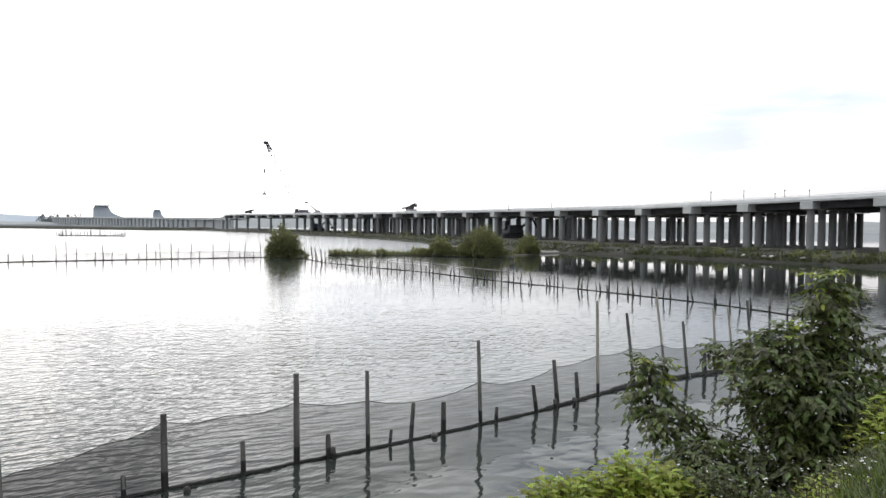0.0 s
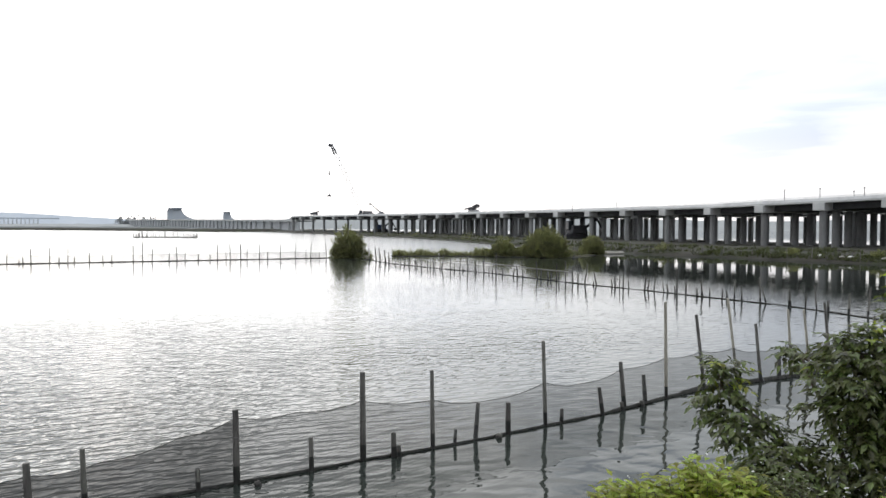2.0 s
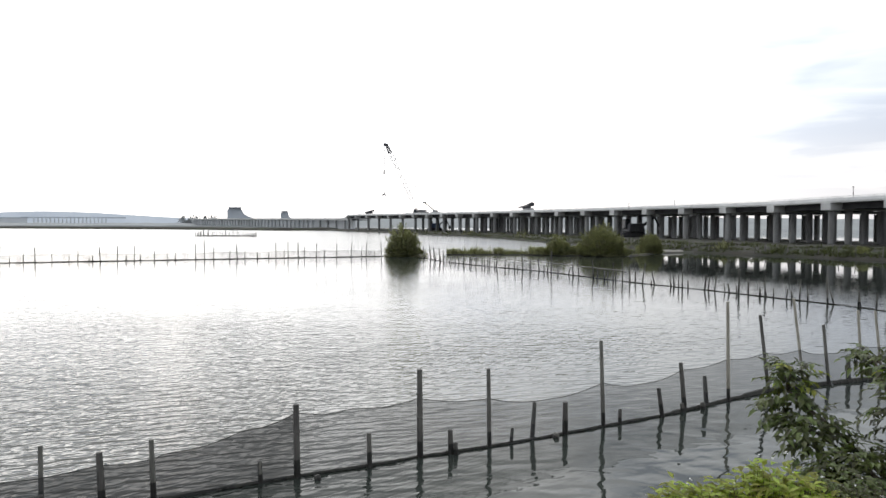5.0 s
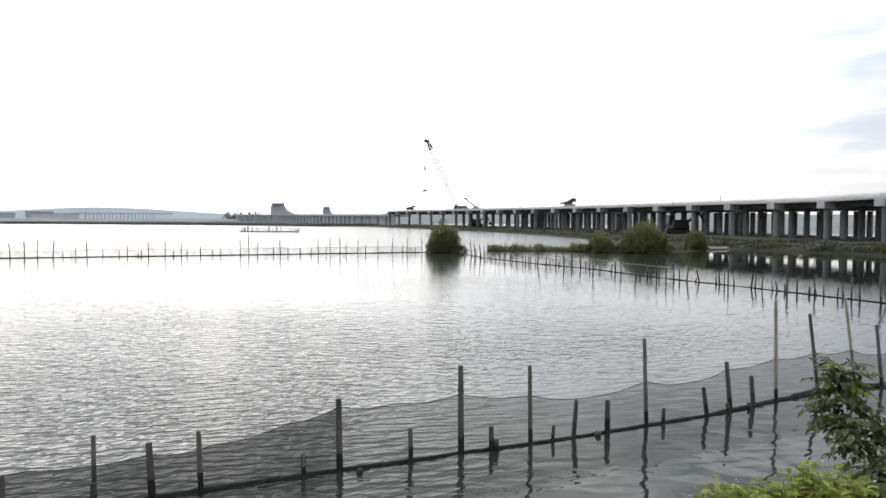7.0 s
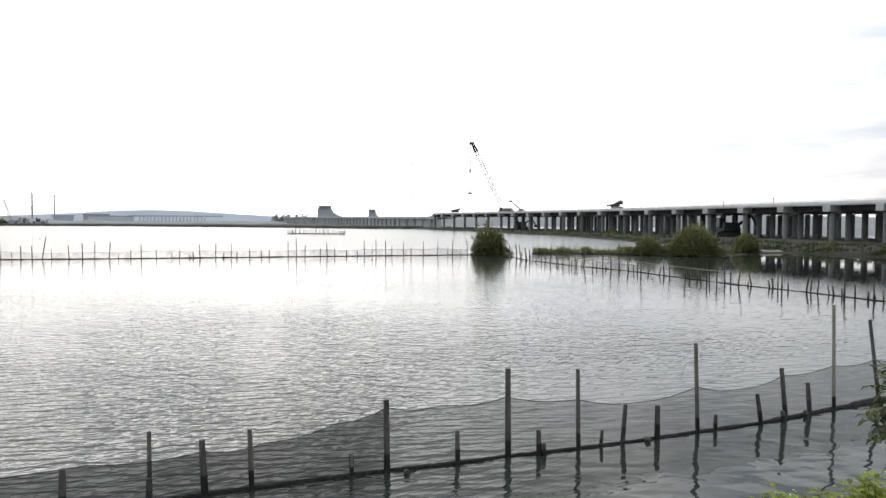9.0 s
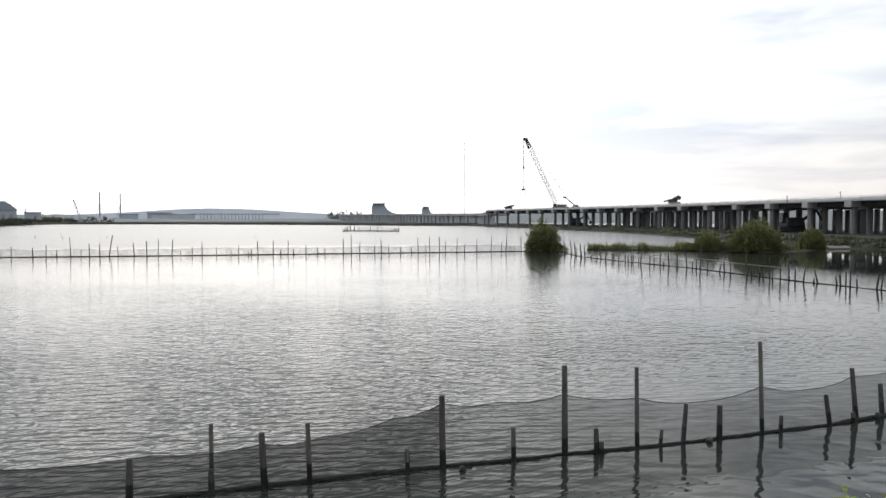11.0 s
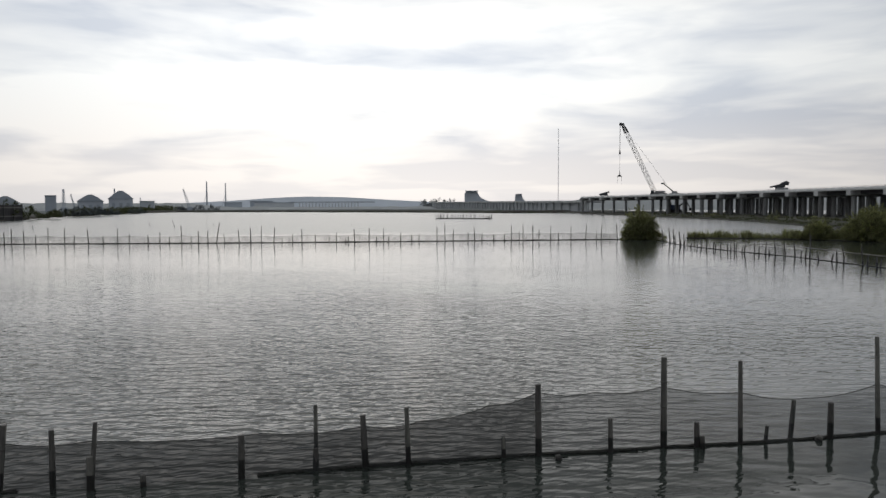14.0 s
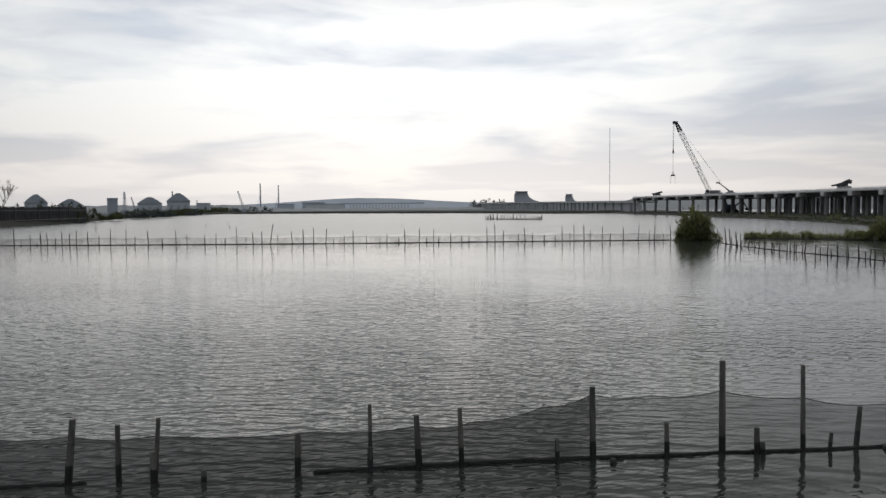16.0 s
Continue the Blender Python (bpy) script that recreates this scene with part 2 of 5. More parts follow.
def water_material():
    m = bpy.data.materials.new("rippled pond water")
    m.use_nodes = True
    nt = m.node_tree
    p = nt.nodes["Principled BSDF"]
    g = nt.nodes.new("ShaderNodeNewGeometry")
    pos = g.outputs["Position"]
    murk = noised(nt, pos, 0.05, 4.0, 0.6)
    nt.links.new(mixed(nt, murk, (0.028, 0.034, 0.030), (0.040, 0.046, 0.040)), p.inputs["Base Color"])
    p.inputs["Roughness"].default_value = 0.03
    p.inputs["IOR"].default_value = 1.333
    # crests lie across the wind, which blows along the pond
    facing = scaled(nt, pos, (1, 1, 1), (0, 0, radians(-33)))
    ripple = noised(nt, scaled(nt, facing, (0.65, 2.1, 1.0)), 1.25, 1.0, 0.4, 0.25)
    long_wave, mid_wave, short_wave = waved(nt, pos, 0.85, -36), waved(nt, pos, 1.6, -20), waved(nt, pos, 2.9, -48, 5.0)
    wind = ramped(nt, noised(nt, scaled(nt, pos, (0.5, 1.0, 1.0), (0, 0, radians(-25))), 0.06, 3.0, 0.5), (0.36, 0.5), (0.60, 1.0))
    swell = noised(nt, scaled(nt, pos, (1.0, 1.3, 1.0), (0, 0, radians(-20))), 1.6, 1.0, 0.4, 0.3)
    # calm water in the lee of the near net and below the viaduct's bank
    sp = nt.nodes.new("ShaderNodeSeparateXYZ")
    nt.links.new(pos, sp.inputs[0])
    past = maths(nt, "SUBTRACT", maths(nt, "MULTIPLY", sp.outputs[1], 0.777), maths(nt, "MULTIPLY", sp.outputs[0], 0.629))
    lee = ramped(nt, maths(nt, "DIVIDE", maths(nt, "SUBTRACT", past, 8.5), 8.0, clamp=True), (0.0, 0.07), (0.5, 0.6), (0.95, 1.0))
    # the shelter ends towards the open left-hand water
    exposed = ramped(nt, maths(nt, "DIVIDE", maths(nt, "ADD", sp.outputs[0], 5.5), 5.5, clamp=True), (0.0, 1.0), (1.0, 0.0))
    lee = maths(nt, "MAXIMUM", lee, exposed)
    to_bank = maths(nt, "ADD", maths(nt, "MULTIPLY", sp.outputs[0], 0.80), maths(nt, "MULTIPLY", sp.outputs[1], 0.60))
    under = ramped(nt, maths(nt, "DIVIDE", maths(nt, "SUBTRACT", to_bank, 30.0), 14.0, clamp=True), (0.0, 1.0), (0.5, 0.65), (0.88, 0.05))
    # only the right-hand water is sheltered; the open water beyond the far fence is choppier
    open_side = ramped(nt, maths(nt, "DIVIDE", maths(nt, "ADD", sp.outputs[0], 1.0), 14.0, clamp=True), (0.0, 1.0), (1.0, 0.0))
    under = maths(nt, "MAXIMUM", under, open_side)
    flat_pos = nt.nodes.new("ShaderNodeVectorMath")
    flat_pos.operation = "LENGTH"
    nt.links.new(pos, flat_pos.inputs[0])
    fetch = ramped(nt, maths(nt, "DIVIDE", flat_pos.outputs["Value"], 100.0, clamp=True), (0.10, 1.1), (0.2, 0.62), (0.3, 0.28), (0.5, 0.09), (0.9, 0.02))
    side = ramped(nt, maths(nt, "DIVIDE", maths(nt, "ADD", sp.outputs[0], 14.0), 16.0, clamp=True), (0.0, 1.0), (1.0, 0.5))
    wind = maths(nt, "MULTIPLY", maths(nt, "MULTIPLY", wind, side), fetch)
    # ripples too fine to see one by one far out make a broad gloss
    broad = ramped(nt, maths(nt, "DIVIDE", flat_pos.outputs["Value"], 100.0, clamp=True), (0.10, 0.02), (0.2, 0.03), (0.35, 0.05), (0.6, 0.09), (0.85, 0.15), (1.0, 0.22))
    nt.links.new(maths(nt, "MAXIMUM", maths(nt, "MULTIPLY", broad, under), 0.03), p.inputs["Roughness"])
    far_swell = ramped(nt, maths(nt, "DIVIDE", flat_pos.outputs["Value"], 100.0, clamp=True), (0.10, 1.0), (0.25, 0.40), (0.6, 0.08), (1.0, 0.02))
    cross = noised(nt, scaled(nt, pos, (1.0, 1.25, 1.0), (0, 0, radians(24))), 5.2, 2.0, 0.5, 0.3)
    h = maths(nt, "ADD", maths(nt, "MULTIPLY", ripple, 0.30), maths(nt, "MULTIPLY", cross, 0.05))
    for wave, tall in ((long_wave, 0.125), (mid_wave, 0.07), (short_wave, 0.036)):
        h = maths(nt, "ADD", h, maths(nt, "MULTIPLY", wave, tall))
    h = maths(nt, "MULTIPLY", maths(nt, "MULTIPLY", maths(nt, "MULTIPLY", h, wind), lee), under)
    h = maths(nt, "ADD", h, maths(nt, "MULTIPLY", maths(nt, "MULTIPLY", swell, 0.15), far_swell))
    # small cross ripples that reach further out and break up reflections sideways
    stir = ramped(nt, maths(nt, "DIVIDE", flat_pos.outputs["Value"], 100.0, clamp=True), (0.16, 0.0), (0.28, 1.0), (0.6, 0.6), (1.0, 0.2))
    stir = maths(nt, "MULTIPLY", stir, maths(nt, "MULTIPLY", under, lee))
    streak = noised(nt, scaled(nt, pos, (3.2, 1.0, 1.0), (0, 0, radians(-12))), 1.6, 1.0, 0.4, 0.2)
    h = maths(nt, "ADD", h, maths(nt, "MULTIPLY", maths(nt, "MULTIPLY", streak, 0.06), stir))
    bn = node(nt, "ShaderNodeBump", Strength=1.0, Distance=0.15)
    nt.links.new(h, bn.inputs["Height"])
    nt.links.new(bn.outputs[0], p.inputs["Normal"])
    return m


WATER = water_material()


# ---- mesh helpers ----
def mesh_of(bm, name, mat, smooth=False):
    me = bpy.data.meshes.new(name)
    bm.to_mesh(me)
    bm.free()
    for mt in mat if isinstance(mat, (list, tuple)) else (mat,):
        me.materials.append(mt)
    if smooth:
        me.polygons.foreach_set("use_smooth", [True] * len(me.polygons))
    return me


def thing(name, label, category, at=(0, 0, 0), group="", kind=""):
    ob = new(name)
    ob.empty_display_size = 0.2
    ob.location = at
    return tagged(ob, label, category, group, kind)


def part(name, bm, mat, parent, label="", smooth=False):
    ob = new(name, mesh_of(bm, name, mat, smooth) if isinstance(bm, bmesh.types.BMesh) else bm)
    ob.parent = parent
    if parent is not None:
        # meshes are written in world places: take the parent's own place out again
        q = parent
        while q is not None:
            ob.location -= q.location
            q = q.parent
    if label:
        ob["label"] = label
    return ob


def tube(bm, p0, p1, r0, r1, seg=8, caps=True, midpoints=0, wobble=0.0, rng=None):
    p0, p1 = Vector(p0), Vector(p1)
    d = (p1 - p0)
    q = d.to_track_quat("Z", "Y")
    rings = []
    for k in range(midpoints + 2):
        s = k / (midpoints + 1)
        c = p0 + d * s
        if rng and 0 < s < 1:
            c = c + Vector((rng.uniform(-1, 1), rng.uniform(-1, 1), 0)) * wobble
        r = r0 + (r1 - r0) * s
        rings.append([bm.verts.new(c + q @ Vector((math.cos(a) * r, math.sin(a) * r, 0)))
                      for a in (2 * math.pi * j / seg for j in range(seg))])
    for A, B in zip(rings, rings[1:]):
        for j in range(seg):
            bm.faces.new((A[j], A[(j + 1) % seg], B[(j + 1) % seg], B[j]))
    if caps:
        bm.faces.new(rings[0][::-1])
        bm.faces.new(rings[-1])


def lathe(bm, p0, p1, rings, seg=8):
    """One closed surface of turned rings (distance, radius) along the way from p0 to p1."""
    p0, p1 = Vector(p0), Vector(p1)
    q = (p1 - p0).to_track_quat("Z", "Y")
    rows_ = [[bm.verts.new(p0 + q @ Vector((math.cos(a) * r_, math.sin(a) * r_, c))) for a in (2 * math.pi * j / seg for j in range(seg))]
             for c, r_ in rings]
    for A, B in zip(rows_, rows_[1:]):
        for j in range(seg):
            bm.faces.new((A[j], A[(j + 1) % seg], B[(j + 1) % seg], B[j]))
    bm.faces.new(rows_[0][::-1])
    bm.faces.new(rows_[-1])


def block(bm, centre, size, turn=0.0, taper=1.0, bevel=0.0):
    """A box turned about z, its top drawn in by taper, with bevelled edges."""
    c, s = math.cos(turn), math.sin(turn)
    vs = []
    for z, k in ((-0.5, 1.0), (0.5, taper)):
        for x, y in ((-0.5, -0.5), (0.5, -0.5), (0.5, 0.5), (-0.5, 0.5)):
            a, b = x * size[0] * k, y * size[1] * k
            vs.append(bm.verts.new((centre[0] + a * c - b * s, centre[1] + a * s + b * c, centre[2] + z * size[2])))
    fs = [bm.faces.new([vs[i] for i in f]) for f in
          ((3, 2, 1, 0), (4, 5, 6, 7), (0, 1, 5, 4), (1, 2, 6, 5), (2, 3, 7, 6), (3, 0, 4, 7))]
    if bevel:
        edges = list({e for f in fs for e in f.edges})
        bmesh.ops.bevel(bm, geom=edges, offset=bevel, segments=1, affect="EDGES")


def ribbon(bm, line, profile):
    """Sweep a profile of (out, z) along a line of (x, y, lift): out is to the right of the way along it."""
    rows_ = []
    for i, p in enumerate(line):
        a, b = line[max(i - 1, 0)], line[min(i + 1, len(line) - 1)]
        d = Vector((b[0] - a[0], b[1] - a[1])).normalized()
        n = Vector((d.y, -d.x))
        rows_.append([bm.verts.new((p[0] + n.x * o, p[1] + n.y * o, p[2] + z)) for o, z in profile])
    for A, B in zip(rows_, rows_[1:]):
        for j in range(len(profile) - 1):
            bm.faces.new((A[j], A[j + 1], B[j + 1], B[j]))
    return rows_


def solid(bm, line, outline):
    """The same with a closed outline and closed ends."""
    rows_ = ribbon(bm, line, list(outline) + [outline[0]])
    bmesh.ops.remove_doubles(bm, verts=bm.verts[:], dist=1e-5)
    for r in (rows_[0], rows_[-1]):
        live = [v for v in r[:-1] if v.is_valid]
        if len(live) > 2:
            try:
                bm.faces.new(live)
            except ValueError:
                pass


def polar(az, dist, z=0.0):
    return Vector((-math.sin(radians(az)) * dist, math.cos(radians(az)) * dist, z))


def high(el, dist):
    """The height of what stands at an elevation angle as seen from 3.5 m."""
    return 3.5 + math.tan(radians(el)) * dist


def along(line, s):
    """The point a length s along a polyline."""
    for a, b in zip(line, line[1:]):
        a, b = Vector(a), Vector(b)
        if s <= (b - a).length:
            return a + (b - a).normalized() * s
        s -= (b - a).length
    return b


# ---- ground, water and land ----
bm = bmesh.new()
bmesh.ops.create_grid(bm, x_segments=8, y_segments=8, size=2400)
for v in bm.verts:
    v.co.z = -1.2
ground = tagged(part("ground", bm, SOIL, None), "muddy pond bed reaching to the horizon", "ground", kind="structure")
bm = bmesh.new()
bmesh.ops.create_grid(bm, x_segments=8, y_segments=8, size=2400)
water = tagged(part("water", bm, WATER, None), "grey rippled fish pond water reflecting the sky", "water", kind="structure")

rng = random.Random(4)
# far shore: from the near side of the left bank round to the foot of the viaduct
SHORE = [(-120, 30), (-167, 87), (-210, 134), (-273, 192), (-360, 290), (-385, 350), (-314, 366), (-198, 345), (-125, 310), (-100, 330)]
bm = bmesh.new()
front, crest, back = [], [], []
for k in range(len(SHORE) - 1):
    a, b = Vector(SHORE[k]), Vector(SHORE[k + 1])
    steps = max(2, int((b - a).length / 12))
    for j in range(steps):
        p = a.lerp(b, j / steps)
        away = p.normalized()
        front.append(bm.verts.new((p.x, p.y, -0.3)))
        q = p + away * 6
        crest.append(bm.verts.new((q.x, q.y, 0.75 + 0.5 * noise.noise((q.x * 0.05, q.y * 0.05, 0)))))
        q = p + away * 1700
        back.append(bm.verts.new((q.x, q.y, 1.2)))
for L in (front, crest), (crest, back):
    for i in range(len(front) - 1):
        bm.faces.new((L[0][i], L[0][i + 1], L[1][i + 1], L[1][i]))
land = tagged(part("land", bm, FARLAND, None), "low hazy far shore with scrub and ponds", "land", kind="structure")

# dark weedy rim of that shore
bm = bmesh.new()
rim = []
for k in range(len(SHORE) - 1):
    for j in range(10):
        p = Vector(SHORE[k]).lerp(Vector(SHORE[k + 1]), j / 10)
        rim.append((p.x, p.y, 0))
ribbon(bm, rim, [(1.0, -0.4), (0.2, 0.35), (-2.0, 1.15), (-5.0, 1.3), (-9.0, 0.6)])
for v in bm.verts:
    v.co.z += 0.3 * noise.noise((v.co.x * 0.12, v.co.y * 0.12, 3)) if v.co.z > 0 else 0
tagged(part("shore_rim", bm, SOIL, None, smooth=True), "dark weedy mud rim of the far shore", "shore", kind="structure")

# bank at the foot of the viaduct
BANK = [(46, 48, 0), (38.4, 63.5, 0), (35.3, 69, 0), (31.3, 73.5, 0), (26, 80, 0), (21, 86, 0), (13, 94, 0), (6, 113, 0),
        (-3.5, 132, 0), (-11, 155, 0), (-26, 190, 0), (-49, 228, 0), (-74, 270, 0), (-110, 325, 0), (-165, 410, 0)]
fine_bank = []
for a, b in zip(BANK, BANK[1:]):
    for j in range(8):
        p = Vector(a).lerp(Vector(b), j / 8)
        w = 0.8 * noise.noise((p.x * 0.3, p.y * 0.3, 2))
        fine_bank.append((p.x + w, p.y + w, 0))
bm = bmesh.new()
rows_ = ribbon(bm, fine_bank, [(-0.6, -0.5), (0.2, 0.12), (1.6, 0.40), (4.5, 0.6), (9, 0.75), (16, 0.8), (30, 0.7), (52, 0.5), (56, -0.4)])
for r in rows_:
    for v in r[1:-1]:
        v.co.z += 0.18 * noise.noise((v.co.x * 0.35, v.co.y * 0.35, 5))
bank = tagged(part("viaduct_bank", bm, SOIL, None, smooth=True), "low weedy earth bank under the viaduct", "bank", kind="structure")

# spit of ground with bushes, in front of the bank
bm = bmesh.new()
SPIT = [(-12.5, 79, 0), (-8, 80, 0), (-3, 80.5, 0), (2, 79, 0), (6, 79.5, 0), (9, 84, 0), (12, 89, 0), (16, 92, 0)]
rows_ = ribbon(bm, SPIT, [(1.1, -0.3), (0.5, 0.02), (0.0, 0.14), (-0.8, 0.06), (-2.0, -0.3)])
spit = tagged(part("spit", bm, SOIL, None, smooth=True), "narrow muddy spit with grass and bushes", "spit", kind="structure")

# the embankment that the camera stands on
bm = bmesh.new()
rows_ = ribbon(bm, [(-40, -20, 0), (-20, -7, 0), (-8, 1.0, 0), (-2, 5.0, 0), (1.2, 7.6, 0), (3, 8.7, 0), (5, 9.7, 0), (7.5, 11.2, 0), (11, 14, 0), (18, 19.0, 0), (30, 27, 0), (60, 44, 0)],
               [(-2.2, -1.0), (-0.8, -0.3), (0.0, 0.06), (0.9, 0.38), (2.4, 1.0), (4.2, 1.65), (5.6, 1.9), (14, 2.0), (40, 2.0)])
for r in rows_:
    for v in r[1:]:
        v.co.z += 0.07 * noise.noise((v.co.x * 0.8, v.co.y * 0.8, 1))
embankment = tagged(part("embankment", bm, SOIL, None, smooth=True), "weedy earth embankment beside the pond", "embankment", kind="structure")

# ---- the viaduct ----
def bent_place(i):
    """The camera-side end of bent i, and how high its cap stands."""
    if i < 14:
        x, y = 50.2 - 5.10 * i, 83.3 + 6.80 * i
    else:
        x, y = 7.94 * (6.305 - 0.6406 * i), 7.94 * (11.688 + 0.7679 * i)
    k = 1.0 + 0.25 * min(1.0, max(0.0, (i - 3) / 17)) ** 0.7
    return x * k, y * k, 5.65 + 0.80 * max(0.0, (4 - i) / 4) ** 1.3 + 0.25 * max(0.0, (i - 9) / 13)


bents = [bent_place(i) for i in range(-5, 23)]
END = [polar(16.05, 304, 5.9), polar(16.75, 315, 5.85)]
line = bents + [tuple(p) for p in END]
viaduct = thing("viaduct", "long pale concrete road viaduct on round piles", "viaduct", (20, 120, 0))
for name, base, w in (("near", 0.0, 11.0), ("far", 13.5, 11.0)):
    drop = 0.0 if name == "near" else -0.1
    bm = bmesh.new()
    solid(bm, line, [(base - 0.15, 0.50 + drop), (base + w, 0.50 + drop), (base + w, 0.74 + drop), (base - 0.15, 0.74 + drop)])
    part("deck_slab", bm, CONCRETE, viaduct)
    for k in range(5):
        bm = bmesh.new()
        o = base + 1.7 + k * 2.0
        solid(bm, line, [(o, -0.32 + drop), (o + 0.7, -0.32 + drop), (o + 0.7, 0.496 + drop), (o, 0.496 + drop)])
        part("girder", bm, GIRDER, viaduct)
    for o in (base - 0.1, base + w - 0.35):
        bm = bmesh.new()
        solid(bm, line, [(o, 0.744 + drop), (o + 0.3, 0.744 + drop), (o + 0.2, 1.08 + drop), (o + 0.06, 1.08 + drop)])
        part("parapet", bm, PARAPET, viaduct)

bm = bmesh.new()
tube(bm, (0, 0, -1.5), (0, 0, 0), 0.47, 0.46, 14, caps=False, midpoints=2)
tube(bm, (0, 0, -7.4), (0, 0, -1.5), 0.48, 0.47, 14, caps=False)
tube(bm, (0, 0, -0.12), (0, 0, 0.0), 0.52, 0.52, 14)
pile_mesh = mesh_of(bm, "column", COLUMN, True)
bm = bmesh.new()
block(bm, (5.2, 0, 0), (10.9, 1.6, 1.0), bevel=0.05)
cap_mesh = mesh_of(bm, "pier_cap", CONCRETE)
for i, (x, y, z) in enumerate(line):
    a, b = line[max(i - 1, 0)], line[min(i + 1, len(line) - 1)]
    d = Vector((b[0] - a[0], b[1] - a[1])).normalized()
    n = Vector((d.y, -d.x))
    turn = math.atan2(n.y, n.x)
    single = i > 23   # the newest piers stand on one short row
    for base in (0.0, 13.5):
        if single and base:
            continue
        # the second carriageway's piers stand half a bay further on
        px, py = (x + d.x * 3.6, y + d.y * 3.6) if base else (x, y)
        cap = part("pier_cap", cap_mesh, None, viaduct)
        cap.matrix_basis = pose(px + n.x * base - 20, py + n.y * base - 120, z - (0.1 if base else 0) + 0.02, 0, 0, math.degrees(turn))
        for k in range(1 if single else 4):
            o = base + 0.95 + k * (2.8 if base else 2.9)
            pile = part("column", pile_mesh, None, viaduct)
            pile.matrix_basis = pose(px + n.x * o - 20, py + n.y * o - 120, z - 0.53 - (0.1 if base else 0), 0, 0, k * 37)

# the finished road bridge that carries on from there, closed below by grey panels
FAR_ROAD = [(16.3, 330, 5.35), (19.5, 380, 5.6), (22.0, 450, 6.0), (25.0, 570, 6.6), (28.5, 760, 7.2)]
road_line = []
for a, b in zip(FAR_ROAD, FAR_ROAD[1:]):
    A, B = polar(*a), polar(*b)
    k = max(2, int((B - A).length / 9.0))
    road_line += [A.lerp(B, j / k) for j in range(k)]
far_road = thing("road_bridge", "long hazy grey road bridge beyond the viaduct", "bridge", polar(22, 450))
bm = bmesh.new()
solid(bm, road_line, [(-0.4, -0.75), (9.0, -0.75), (9.0, 0.0), (-0.4, 0.0)])
part("deck_slab", bm, CONCRETE, far_road)
bm = bmesh.new()
solid(bm, road_line, [(-0.3, 0.004), (-0.05, 0.004), (-0.05, 0.30), (-0.3, 0.30)])
part("parapet", bm, SCREEN, far_road)
for i, (a, b) in enumerate(zip(road_line, road_line[1:])):
    d = b - a
    turn = math.atan2(d.y, d.x)
    n = Vector((d.y, -d.x, 0)).normalized()
    c = (a + b) * 0.5 + n * 1.2
    top = min(a.z, b.z) - 0.76
    bm = bmesh.new()
    block(bm, (c.x, c.y, top / 2), (d.length * 0.97, 0.3, top), turn)
    part("side_panel", bm, SCREEN, far_road)
    bm = bmesh.new()
    tube(bm, (a.x + n.x * 0.5, a.y + n.y * 0.5, -0.3), (a.x + n.x * 0.5, a.y + n.y * 0.5, a.z - 0.76), 0.5, 0.5, 8)
    part("column", bm, SCREEN, far_road)


# ---- fences of stakes and net ----
def stake(fence_group, foot, top, radius, label, wet=0.25, dry=BAMBOO):
    """A driven bamboo stake: dry upper cane with nodes and a dark wet foot."""
    foot, top = Vector(foot), Vector(top)
    d = top - foot
    ob = thing("stake", label, "stake", foot, fence_group)
    bm = bmesh.new()
    w = min(wet, d.z * 0.45)
    cut = foot + d * (w / d.z)
    L = (top - cut).length
    count = max(1, int(L / 0.28))
    rings = [(0.0, radius)]
    for k in range(1, count):
        c, r_ = L * k / count, radius * (1.0 - 0.12 * k / count)
        rings += [(c - 0.014, r_), (c - 0.006, r_ * 1.13), (c + 0.006, r_ * 1.13), (c + 0.014, r_)]
    rings += [(L - 0.006, radius * 0.88), (L, radius * 0.74)]
    lathe(bm, cut, top, rings, 8)
    part("cane", bm, dry, ob)
    bm = bmesh.new()
    tube(bm, foot - d.normalized() * 0.7, cut, radius * 1.08, radius * 1.03, 8)
    part("wet_foot", bm, WET, ob)
    return ob


def net_panel(name, label, tops, mat=NET, group="", seg=6, billow=0.05, foot=-0.35, seed=1):
    """A hanging net between points (x, y, z of its top edge), with a head rope."""
    r = random.Random(seed)
    bm = bmesh.new()
    cols = []
    path = []
    for (a, b) in zip(tops, tops[1:]):
        a, b = Vector(a), Vector(b)
        for j in range(seg):
            path.append((a.lerp(b, j / seg), math.sin(math.pi * j / seg)))
    path.append((Vector(tops[-1]), 0))
    for k, (p, sag) in enumerate(path):
        q = p.copy()
        q.z -= 0.05 * sag
        side = Vector((path[min(k + 1, len(path) - 1)][0] - path[max(k - 1, 0)][0]))
        n = Vector((side.y, -side.x, 0)).normalized()
        col = []
        for h in range(5):
            s = h / 4
            c = Vector((q.x, q.y, q.z + (foot - q.z) * s))
            col.append(bm.verts.new(c + n * billow * sag * math.sin(math.pi * s) * r.uniform(0.5, 1.5)))
        cols.append(col)
    for A, B in zip(cols, cols[1:]):
        for h in range(4):
            bm.faces.new((A[h], A[h + 1], B[h + 1], B[h]))
    ob = thing(name, label, "net", tops[0], group)
    edge = [c[0].co.copy() for c in cols]
    part("mesh_panel", bm, mat, ob, smooth=True)
    bm = bmesh.new()
    for a, b in zip(edge, edge[1:]):
        tube(bm, a, b, 0.006, 0.006, 5, caps=False)
    part("head_rope", bm, ROPE, ob)
    return ob


